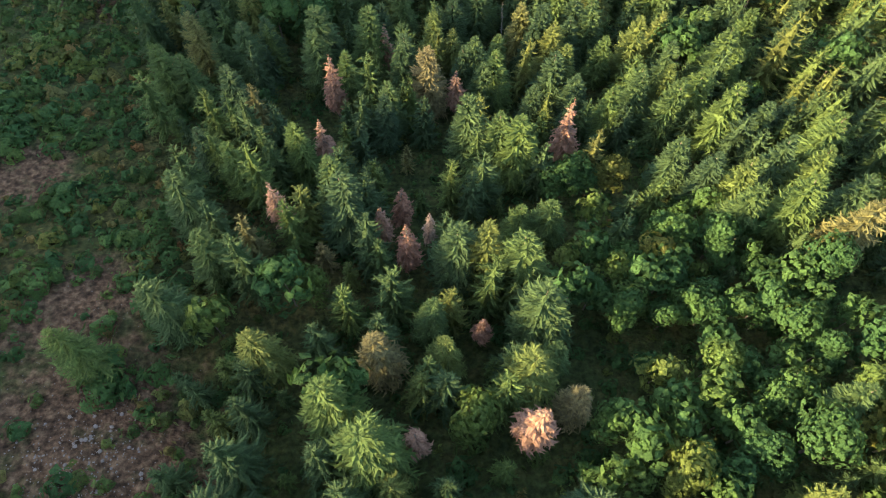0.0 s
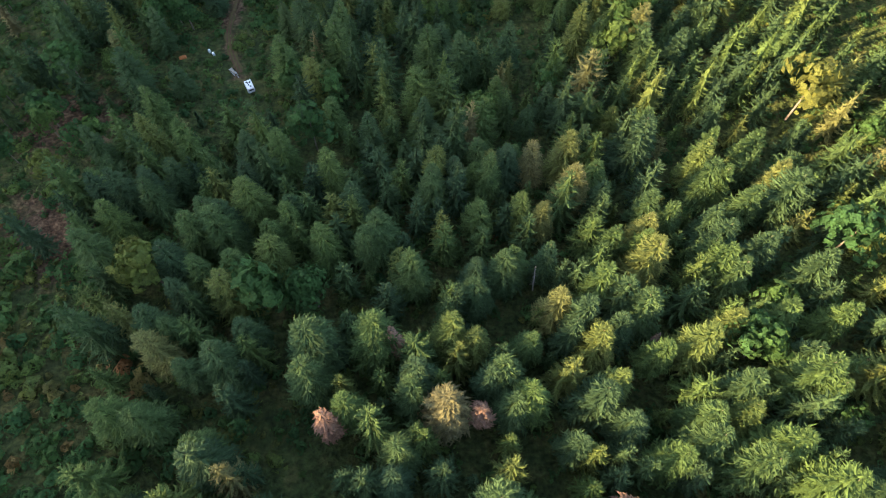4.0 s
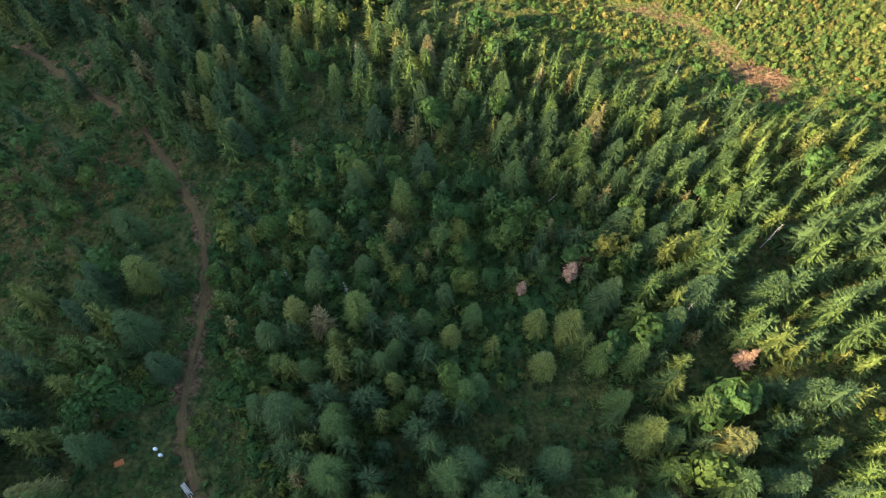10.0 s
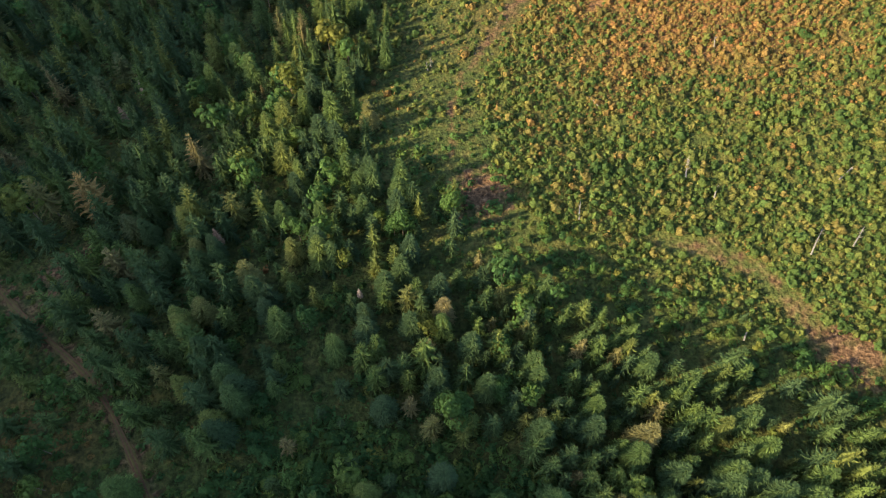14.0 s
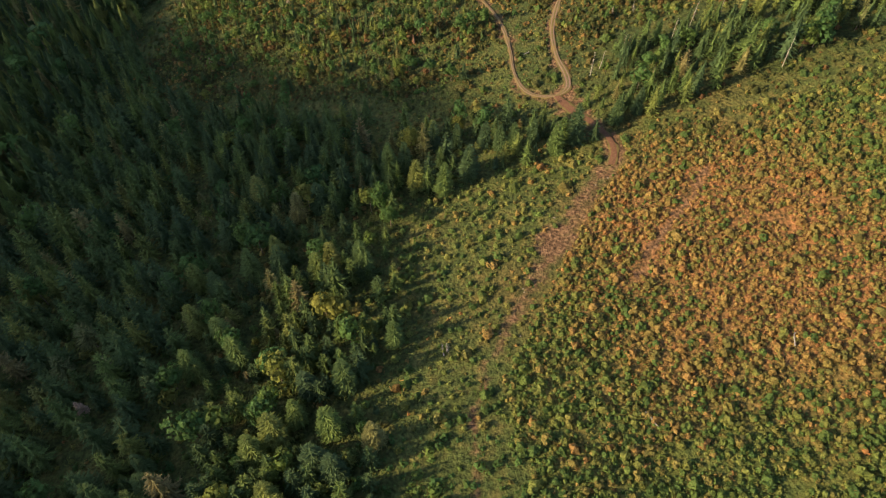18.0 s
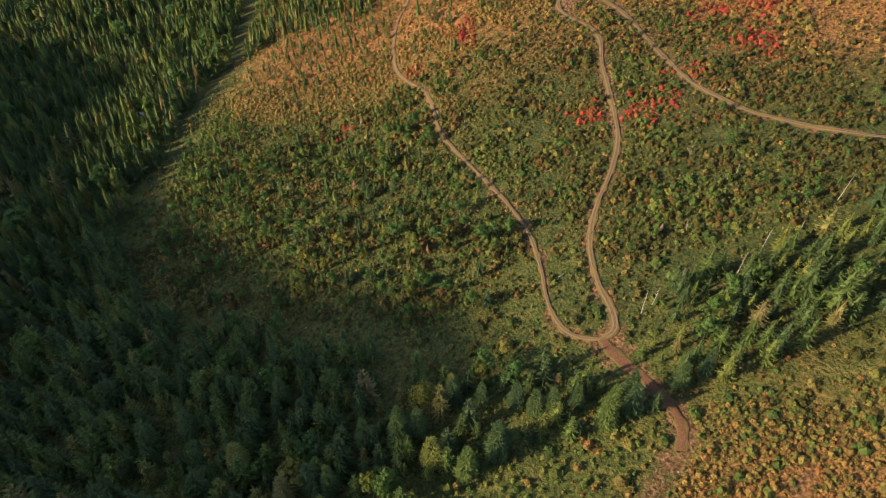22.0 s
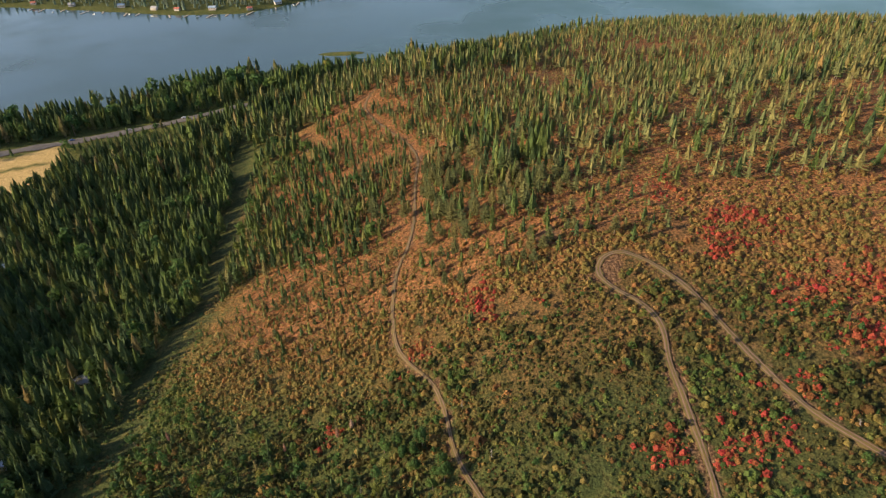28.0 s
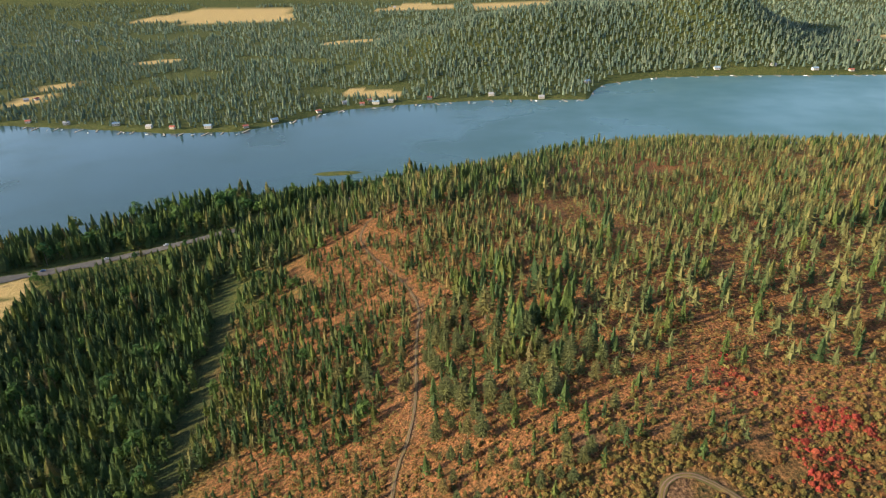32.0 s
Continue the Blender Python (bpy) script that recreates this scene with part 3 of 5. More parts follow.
for line, w in ((FOREST_ROAD, 2.2), (WEST_TRACK, 1.7), (EAST_TRACK, 1.9), (LOWER_TRACK, 2.6)):
    bare = np.maximum(bare, 0.75 * step(1.7 - line_distance(X, Y, line) / w))
bare = np.maximum(bare, 0.2 * step(1.5 - line_distance(X, Y, POWER_CUT) / 2.2))
bare = np.maximum(bare, 0.7 * step(1.6 - line_distance(X, Y, HIGHWAY) / 6))
# darker ground below y = 640: shade of trees and brush put into the colour
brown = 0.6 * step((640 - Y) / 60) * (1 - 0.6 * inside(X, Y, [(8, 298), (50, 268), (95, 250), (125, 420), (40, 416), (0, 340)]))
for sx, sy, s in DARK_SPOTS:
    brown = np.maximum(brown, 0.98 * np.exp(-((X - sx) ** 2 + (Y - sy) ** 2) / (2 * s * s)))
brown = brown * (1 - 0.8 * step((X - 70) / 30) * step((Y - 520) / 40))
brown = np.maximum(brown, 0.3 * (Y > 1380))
# shadow of the tall trees beside the cut, painted as darker ground
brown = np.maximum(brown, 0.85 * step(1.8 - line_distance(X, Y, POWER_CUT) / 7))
field = 0.0 * X
for poly in FIELDS:
    field = np.maximum(field, inside(X, Y, poly).astype(float))
nx, ny = len(gx), len(gy)
q = (np.arange(ny - 1)[:, None] * nx + np.arange(nx - 1)[None]).ravel()
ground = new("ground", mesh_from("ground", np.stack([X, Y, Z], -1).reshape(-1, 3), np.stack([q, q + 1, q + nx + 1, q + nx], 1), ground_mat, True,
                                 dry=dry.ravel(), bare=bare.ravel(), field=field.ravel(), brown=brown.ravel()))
tagged(ground, "rolling hillside with green, brown and rust-red ground cover", "ground", kind="structure")
wx = np.linspace(-4600, 4600, 93)
wv = np.stack([np.r_[wx, wx], np.r_[0 * wx + 900, 0 * wx + 1900], np.zeros(186)], 1)
wq = np.arange(92)
# wind: eastward ramp for ripples and for the painted sheen
water = new("lake_water", mesh_from("lake_water", wv, np.stack([wq, wq + 1, wq + 94, wq + 93], 1), water_mat, wind=step((wv[:, 0] + 350) / 900)))
tagged(water, "calm blue-grey lake with soft wind streaks", "water", kind="structure")


# ---- tracks: a strip with two ruts and a raised, grassy middle ----
def smooth_line(line, every=1.6):
    p = np.array(line, float)
    for _ in range(2):
        a, b = p[:-1] * 0.75 + p[1:] * 0.25, p[:-1] * 0.25 + p[1:] * 0.75
        p = np.concatenate([p[:1], np.stack([a, b], 1).reshape(-1, 2), p[-1:]])
    d = np.r_[0, np.cumsum(np.hypot(*np.diff(p, axis=0).T))]
    s = np.linspace(0, d[-1], max(3, int(d[-1] / every)))
    return np.stack([np.interp(s, d, p[:, 0]), np.interp(s, d, p[:, 1])], 1)


def strip(name, line, profile, mat, label, lift=0.0, edge=0.25, seed=1):
    """profile: (across, up, grassy) points; laid along line on the ground."""
    p = smooth_line(line)
    d = np.gradient(p, axis=0)
    d /= np.hypot(d[:, 0], d[:, 1])[:, None]
    side = np.stack([-d[:, 1], d[:, 0]], 1)
    rng = np.random.default_rng(seed)
    vs, grassy = [], []
    for i in range(len(p)):
        for k, (across, up, g) in enumerate(profile):
            w = across * (1 + 0.16 * math.sin(i * 0.31) + rng.uniform(-0.04, 0.04))
            if k in (0, len(profile) - 1):
                w += rng.uniform(-edge, edge)
            xy = p[i] + side[i] * w
            vs.append((xy[0], xy[1], up + lift))
            grassy.append(g)
    vs = np.array(vs)
    vs[:, 2] += height(vs[:, 0], vs[:, 1])
    n, rows = len(profile), len(p)
    q = (np.arange(rows - 1)[:, None] * n + np.arange(n - 1)[None]).ravel()
    ob = new(name, mesh_from(name, vs, np.stack([q, q + n, q + n + 1, q + 1], 1), mat, True, grassy=grassy))
    return tagged(ob, label, "dirt track", kind="structure")


RUTS = [(-1.15, -0.05, 1.3), (-0.78, 0.1, 0.75), (-0.5, 0.05, 0.1), (-0.22, 0.13, 0.75), (0.22, 0.13, 0.75), (0.5, 0.05, 0.1), (0.78, 0.1, 0.75), (1.15, -0.05, 1.3)]
WIDE = [(-1.9, -0.1, 1.2), (-1.3, 0.08, 0.5), (-0.7, 0.04, 0.0), (0, 0.1, 0.35), (0.7, 0.04, 0.0), (1.3, 0.08, 0.5), (1.9, -0.1, 1.2)]
strip("track_forest", FOREST_ROAD, [(a * 0.72, u, g) for a, u, g in RUTS], forest_dirt, "reddish-brown dirt road winding between the trees", 0.14, 0.45)
strip("track_west", WEST_TRACK, [(a * 0.64, u, g) for a, u, g in RUTS], track_mat, "narrow two-rut dirt track on the open hillside", 0.2, 0.4)
strip("track_east", EAST_TRACK, [(a * 0.88, u, g) for a, u, g in RUTS], track_mat, "two-rut dirt track climbing to a loop", 0.22, 0.4)
# darker dirt than the tracks above the hairpin: shade here put into the colour
strip("track_lower", LOWER_TRACK, [(a * 0.7, u, g) for a, u, g in WIDE], forest_dirt, "churned wide dirt road below the hairpin", 0.24, 0.45)
strip("highway", HIGHWAY, [(-5.6, 0.0, 1), (-4.6, 0.5, 0), (0, 0.6, 0), (4.6, 0.5, 0), (5.6, 0.0, 1)], asphalt, "grey two-lane highway along the lake shore", 0.5, 0.0)

# ---- where the trees stand ----
# outlines, trees per square metre, middle height, and the share of spruce, pine, broadleaf, dead
STANDS = [
    ([(-700, -400), (700, -400), (700, 600), (140, 600), (140, 420), (90, 230), (140, 150), (140, -60), (-80, -60), (-88, 40), (-110, 120), (-130, 300), (-420, 300), (-700, 300)], 0.015, 17, (0.8, 0.1, 0.1, 0.0)),
    ([(-26, -10), (-33, 20), (-38, 40), (-44, 57), (-56, 85), (-68, 116), (-78, 150), (-66, 150), (-62, 150), (-38, 152), (-36, 165), (-42, 185), (-40, 200), (-20, 205), (28, 205), (40, 215), (60, 235), (85, 238), (160, 220), (160, -80), (-20, -80)], 0.040, 14.0, (0.93, 0.0, 0.062, 0.008)),
    ([(18, -20), (60, -20), (62, 40), (40, 62), (16, 50)], 0.055, 10.5, (0.15, 0.0, 0.85, 0.0)),
    ([(-140, 100), (-75, 120), (-66, 150), (-67, 180), (-60, 205), (-64, 228), (-80, 252), (-105, 272), (-130, 290), (-190, 300)], 0.020, 10.5, (0.5, 0.0, 0.5, 0.0)),
    ([(-95, 150), (-66, 152), (-70, 185), (-62, 205), (-75, 215), (-95, 200)], 0.035, 13, (0.95, 0.0, 0.05, 0.0)),
    ([(-53, 195), (-40, 186), (-36, 200), (-16, 206), (9, 206), (28, 208), (40, 214), (23, 224), (2, 241), (-20, 242), (-45, 250), (-55, 230)], 0.085, 8.5, (0.55, 0.0, 0.445, 0.005)),
    ([(-45, 250), (-10, 244), (5, 240), (25, 226), (45, 216), (80, 225), (90, 236), (53, 253), (31, 264), (15, 274), (0, 287), (-8, 301), (-20, 314), (-24, 329), (-32, 345), (-24, 362), (-26, 387), (-25, 405), (-11, 405), (21, 414), (36, 414), (39, 424), (19, 432), (-26, 440), (-39, 450), (-69, 463), (-102, 474), (-95, 440), (-75, 330)], 0.062, 10.5, (0.88, 0.0, 0.12, 0.0)),
    ([(5, 240), (25, 226), (45, 216), (80, 222), (95, 236), (53, 254), (31, 265), (15, 274), (0, 287), (-6, 270)], 0.115, 10.0, (0.92, 0.0, 0.08, 0.0)),
    ([(-45, 250), (-75, 330), (-95, 440), (-102, 474), (-131, 495), (-150, 540), (-146, 600), (-148, 640), (-142, 700), (-159, 800), (-178, 900), (-240, 955), (-325, 930), (-420, 850), (-420, 300), (-145, 312), (-118, 292), (-95, 275), (-70, 245), (-60, 235)], 0.047, 14.0, (0.95, 0.02, 0.03, 0.0)),
    ([(-30, 475), (10, 458), (110, 475), (130, 500), (90, 570), (40, 600), (-30, 590), (-60, 560)], 0.05, 3.4, (0.2, 0.0, 0.79, 0.01)),
    ([(-125, 495), (-100, 474), (-60, 470), (-20, 450), (10, 455), (5, 490), (-30, 560), (-60, 560), (-120, 600), (-135, 580)], 0.06, 6.0, (0.5, 0.0, 0.485, 0.015)),
    ([(-8, 301), (15, 274), (53, 253), (90, 240), (95, 250), (60, 266), (25, 290), (4, 314)], 0.11, 3.6, (0.1, 0.0, 0.9, 0.0)),
    ([(-1, 422), (-1, 433), (22, 433), (35, 438), (35, 451), (65, 457), (105, 470), (170, 490), (170, 440), (95, 434), (57, 424), (44, 421)], 0.07, 9.5, (0.92, 0.02, 0.06, 0.0)),
    ([(14, 462), (25, 462), (44, 520), (60, 480), (70, 520), (40, 585), (-10, 570), (-16, 550), (0, 515)], 0.022, 2.9, (0.2, 0.0, 0.795, 0.005)),
    ([(-59, 661), (-42, 668), (-46, 760), (-75, 820), (-132, 905), (-160, 895), (-137, 733), (-129, 668), (-102, 690)], 0.05, 9.5, (0.85, 0.1, 0.05, 0.0)),
    ([(-30, 640), (8, 640), (60, 660), (95, 720), (60, 830), (30, 920), (-60, 920), (-70, 860), (-30, 780)], 0.045, 9.5, (0.36, 0.637, 0.0, 0.003)),
    ([(-112, 606), (-60, 590), (-36, 600), (-36, 660), (-60, 662), (-105, 690), (-128, 650)], 0.045, 5.0, (0.7, 0.3, 0.0, 0.0)),
    ([(-60, 760), (-40, 700), (-28, 640), (-26, 780), (-60, 900), (-120, 915)], 0.055, 7.5, (0.5, 0.5, 0.0, 0.0)),
    ([(-20, 779), (8, 792), (40, 735), (34, 700), (13, 688), (-10, 735)], 0.045, 13, (0.9, 0.1, 0.0, 0.0)),
    ([(-26, 640), (20, 634), (22, 662), (-20, 670)], 0.03, 11, (0.3, 0.695, 0.0, 0.005)),
    ([(-34, 596), (-10, 590), (28, 612), (64, 606), (64, 660), (20, 634), (-30, 640)], 0.036, 6.0, (0.55, 0.45, 0.0, 0.0)),
    ([(72, 640), (140, 625), (600, 560), (700, 900), (400, 1190), (180, 1230), (100, 1140), (60, 900), (95, 720), (62, 640)], 0.028, 8.8, (0.25, 0.747, 0.0, 0.003)),
    ([(100, 760), (230, 720), (600, 700), (600, 950), (260, 960), (160, 900)], 0.032, 9.5, (0.3, 0.7, 0.0, 0.0)),
    ([(-150, 905), (-60, 925), (30, 920), (60, 900), (100, 1140), (180, 1225), (-36, 1185), (-160, 1155), (-120, 1070), (-170, 1020)], 0.03, 13, (0.6, 0.4, 0.0, 0.0)),
    ([(-420, 930), (-330, 945), (-240, 962), (-200, 1000), (-250, 1000), (-330, 972), (-420, 945)], 0.03, 9, (0.8, 0.1, 0.1, 0.0)),
    ([(-240, 960), (-195, 905), (-150, 905), (-130, 1040), (-200, 1010)], 0.04, 15, (0.95, 0.05, 0.0, 0.0)),
    ([(-600, 905), (-374, 978), (-303, 1002), (-207, 1040), (-120, 1078), (-40, 1120), (-36, 1185), (-160, 1158), (-291, 1112), (-335, 1055), (-420, 1034), (-600, 1028)], 0.036, 17, (0.9, 0.0, 0.1, 0.0)),
]
CLEAR = [(FOREST_ROAD, 3.4), (WEST_TRACK, 3.0), (EAST_TRACK, 3.2), (LOWER_TRACK, 3.5), (WASHOUT, 6.0), (POWER_CUT, 2.2), (HIGHWAY, 10.0)]
OPEN = [(20, 435, 8), (27, 428, 5), (-52, 164, 12), (-62, 174, 6), (-56, 158, 8), (-104, 289, 8), (172, 1003, 14)]


def scatter(poly, density, rng):
    """Points in a polygon, kept apart by a jittered lattice."""
    p = np.array(poly, float)
    gap = 1 / math.sqrt(density)
    xs, ys = np.arange(p[:, 0].min(), p[:, 0].max(), gap), np.arange(p[:, 1].min(), p[:, 1].max(), gap)
    a, b = np.meshgrid(xs, ys)
    a, b = a.ravel() + rng.uniform(-0.46, 0.46, a.size) * gap, b.ravel() + rng.uniform(-0.46, 0.46, a.size) * gap
    keep = inside(a, b, poly)
    return a[keep], b[keep]


# trees that stand out: x, y, height
SPRUCES_1 = [(-7.4, 12.6, 20.8), (-12.2, 17.7, 18.3), (50.3, 18.1, 15.1), (17.8, 18.9, 13), (11.8, 21.8, 16.9), (-44.9, 24.2, 14.3), (-7.5, 24.7, 15.7), (-22.6, 24.9, 15.7), (16.1, 25.3, 13), (1.2, 25.6, 13), (-0.5, 30.8, 15.7), (-35.3, 31.1, 16.9), (14.6, 31.1, 19.5), (12.8, 39.3, 20.8), (-32.2, 40.2, 16.9), (2.9, 41.6, 19.5), (7.6, 41.8, 19.5), (61.8, 45.3, 18.9), (-13.2, 49.7, 20.8), (-38.2, 50.2, 16.9), (47.6, 50.2, 18.9), (55.1, 50.2, 20.1), (13.2, 50.3, 12.6), (18.4, 50.8, 13.8), (63.5, 51.2, 17.7), (-15.9, 55.2, 18.3), (48.9, 56.6, 17.7), (60.5, 57.2, 17.7), (45.6, 59.3, 16.4), (55.1, 59.4, 18.9), (-32.5, 59.6, 15.7)]
SPRUCES_2 = [(40.7, 62.8, 16.4), (-39, 63.5, 14.3), (-22.5, 63.8, 16.9), (64.4, 64.5, 18.9), (14.4, 65.1, 19.5), (10.7, 67.5, 18.3), (5.7, 70.3, 19.5), (57.4, 72, 15.1), (51.2, 73.2, 20.1), (-9.1, 73.6, 15.7), (62.3, 73.7, 13.8), (42.5, 75.8, 18.9), (-35.6, 76, 18.3), (31.7, 77.3, 16.4), (-8.2, 77.9, 16), (-36.9, 78.3, 14.4), (47.6, 78.8, 18.9), (17.6, 78.8, 15), (36.8, 79.2, 17.7), (-49.7, 81.7, 16.5), (-46, 82, 15.4), (26.2, 82.6, 15.1), (38, 83, 16.5), (43.8, 83.3, 15.4), (-16.8, 84.1, 17.7), (-1.3, 84.2, 19.5), (8.7, 85.2, 15.2), (11.3, 86, 17.7), (22.5, 86.3, 17.6), (56.9, 86.5, 16), (-6.6, 86.9, 17.5)]
SPRUCES_3 = [(44.2, 87.5, 17.7), (24.8, 88.4, 17.7), (54.8, 88.7, 20.1), (5.3, 89.3, 16.5), (66, 89.7, 21.5), (-23.1, 89.7, 17.8), (-6.1, 89.8, 18.3), (-41.5, 90.1, 13.8), (7.3, 90.5, 17.7), (-37, 91.8, 16.7), (71.1, 91.9, 14.6), (-46.4, 93, 16.7), (56.7, 93.5, 13.5), (33.3, 94.1, 15), (-23.3, 95.1, 19.5), (39.6, 95.3, 18.9), (23.5, 95.7, 17.4), (3, 95.9, 14.7), (-13.4, 96.2, 19.5), (12.4, 96.3, 14.5), (-45.5, 96.7, 14.9), (-34.3, 96.8, 14.5), (-48.6, 97.8, 15.5), (-0.9, 98, 17.8), (20, 98.1, 15.6), (27, 98.2, 16.6), (45, 98.4, 16.7), (63, 99.8, 15.4), (53.7, 100.2, 16.1), (21.1, 101, 18.9), (32, 101.8, 18.9)]
SPRUCES_4 = [(17.9, 103.1, 17.2), (-46.4, 103.5, 14.7), (28.4, 104.9, 17.2), (-38.7, 105.1, 16.5), (3.1, 105.5, 15.4), (25.3, 107.7, 17), (-43.8, 108.4, 15), (48.6, 108.7, 16.1), (62.4, 109.1, 16.6), (-37.9, 109.2, 16), (-7.8, 109.5, 17.2), (-48.3, 109.5, 16.7), (3.5, 110, 15.4), (8.9, 110.7, 16), (-61.4, 111.2, 16.9), (47, 111.7, 16.5), (35, 112.3, 18.8), (-32.3, 112.5, 15.7), (10.5, 112.7, 14.1), (16.5, 113, 15.3), (54.1, 113.9, 16.4), (45.9, 114.2, 15), (-74.9, 115, 16.7), (-23.6, 115.4, 16.1), (-15.8, 116, 15.8), (34.5, 116, 15.5), (47.8, 116.4, 16.8), (28.5, 116.6, 15.3), (-46.6, 116.9, 16.7), (-42.2, 117.1, 17), (-33.1, 117.4, 14.1)]
SPRUCES_5 = [(-14.2, 117.7, 17.6), (-61.4, 118.7, 14.6), (35, 119.3, 16), (-44.8, 120.3, 15.7), (-41.9, 120.5, 15.1), (-30.1, 120.7, 15.5), (47.7, 121, 15.3), (40.4, 122.5, 13.7), (-30.5, 123, 13.9), (16.9, 123.1, 14.1), (4.7, 123.5, 14.1), (55, 124.3, 16.5), (13.1, 124.3, 15.3), (-64.2, 124.3, 15.9), (36.5, 124.3, 16), (-37.5, 124.4, 17.5), (-55.7, 124.6, 14.6), (-19.2, 125, 15.8), (-60.8, 125, 16.6), (61.7, 125.4, 18.8), (-65.8, 126.3, 14.6), (-56.7, 126.8, 14.8), (28.1, 127.5, 14.7), (-4.6, 129.8, 17.1), (23.3, 129.8, 17), (51.1, 130, 15.3), (61.3, 130.2, 15.6), (-53.3, 130.3, 14), (-39.8, 130.8, 13.3), (48.9, 131.1, 15.9), (27.8, 132, 15.2)]
SPRUCES_6 = [(63.5, 132.6, 14.4), (-24.4, 132.7, 16.9), (6.7, 132.9, 16.4), (4.3, 133.9, 11.8), (0.2, 134.4, 14), (48.3, 135.1, 16.8), (-3.7, 135.3, 15.8), (10.8, 136, 15.5), (-69.2, 136.3, 15.8), (15.3, 136.8, 15.1), (-34.4, 137.1, 17.1), (7.6, 137.3, 11.8), (-40.5, 137.5, 15.8), (-52.2, 137.6, 17.1), (5.2, 138.3, 14.2), (12.8, 138.6, 11.8), (59.3, 138.7, 14.1), (22.6, 138.9, 16.7), (36.7, 139.8, 20), (-59.9, 140.1, 15.8), (51.4, 140.3, 14.1), (26.1, 141.1, 15.3), (-9.9, 141.1, 10.4), (38, 142.6, 17.6), (-17.5, 144.4, 14.6), (-3.6, 145, 10.4), (-8, 147.5, 10.4), (-5.8, 148.4, 16.2), (-25.3, 148.5, 14.5), (-0.4, 148.8, 10.4), (-62.1, 149.2, 14.6)]
SPRUCES_7 = [(-13.5, 149.9, 10.4), (34.4, 150.1, 10.4), (16, 150.3, 10.4), (31.3, 151.5, 10.4), (27.3, 154.2, 10.4), (20.4, 155.3, 13), (-7.4, 155.3, 17.2), (-29.8, 156.9, 17.1), (9.6, 157.5, 11.8), (-69.6, 158.9, 15.8), (-30.8, 159.3, 15.8), (-60.2, 159.8, 11), (72.3, 161.1, 17.6), (-27.9, 161.2, 12.4), (-36.3, 162.1, 19.4), (67.2, 163.1, 17.6), (1.7, 165.7, 18.3), (4.1, 166.5, 14.5), (-73.8, 167, 14.6), (41.4, 167.4, 17.6), (49.8, 167.8, 15.3), (-26, 169.1, 18.3), (-5, 169.3, 17.1), (-2.7, 171.2, 15.6), (12.9, 171.9, 15.8), (58.3, 173.6, 11.9), (42.4, 173.7, 17.6), (-85.8, 174.4, 15.8), (-67.7, 174.4, 14.6), (-77.1, 175.8, 15.8), (34.2, 175.8, 11.8)]
SPRUCES_8 = [(29.7, 176.2, 16.5), (-26.1, 178, 15.8), (-32.5, 180.5, 12), (-35.5, 180.7, 17.1), (-26.1, 180.8, 11.2), (60.9, 181.4, 16.5), (64.1, 181.6, 16.5), (-40.1, 182.4, 11.1), (25.8, 182.6, 11.5), (74.9, 183, 16.5), (58.6, 183.2, 15.1), (-2.8, 184.3, 14.4), (-11.7, 184.4, 9.8), (-0.1, 185.8, 12.1), (-15.5, 187.2, 10), (-31.7, 189.3, 10.5), (-84.3, 189.4, 15.8), (-58.9, 189.7, 11.8), (12.9, 189.8, 11.8), (-17.8, 190.6, 10.7), (29.6, 190.8, 14.1), (23.4, 191.3, 12.9), (-15.7, 193.3, 10), (-4.7, 196.1, 12), (-39.9, 196.4, 11.6), (-65.3, 196.7, 15.8), (36.7, 196.9, 15.3), (18, 197.1, 14.1), (12, 198.7, 11.5), (-10.3, 199.6, 10.4), (-0.2, 200.2, 11.3)]
SPRUCES_9 = [(-77.5, 200.7, 13.5), (-23.1, 201.4, 15.8), (42.2, 201.7, 17.6), (-35.6, 201.7, 11.7), (56.1, 202.5, 13.9), (59.4, 203.1, 16.5), (26, 203.3, 14.8), (43.7, 203.7, 13), (-75.4, 204.1, 14.6), (57.1, 204.9, 11.5), (-5.8, 205.1, 10), (-32, 207.7, 11.8), (-75.2, 208.2, 15), (-67.1, 209.6, 14.9), (-22.3, 211.6, 10.3), (-31.6, 212.9, 11.9), (43.3, 213.9, 12.7), (54.2, 214.2, 13.1), (36.7, 215.5, 13.3), (61.4, 218.7, 12.2), (33.7, 219.6, 13.1), (31.2, 219.8, 11.8), (58.5, 220.7, 13.1), (-32.3, 221.5, 12.1), (52.3, 221.5, 13.1), (44.7, 221.7, 11), (-72.6, 221.7, 13.1), (-74.7, 222.6, 11.9), (-91.3, 225.5, 14.4), (58.3, 226.5, 13.1), (-14.9, 228.8, 13.4)]
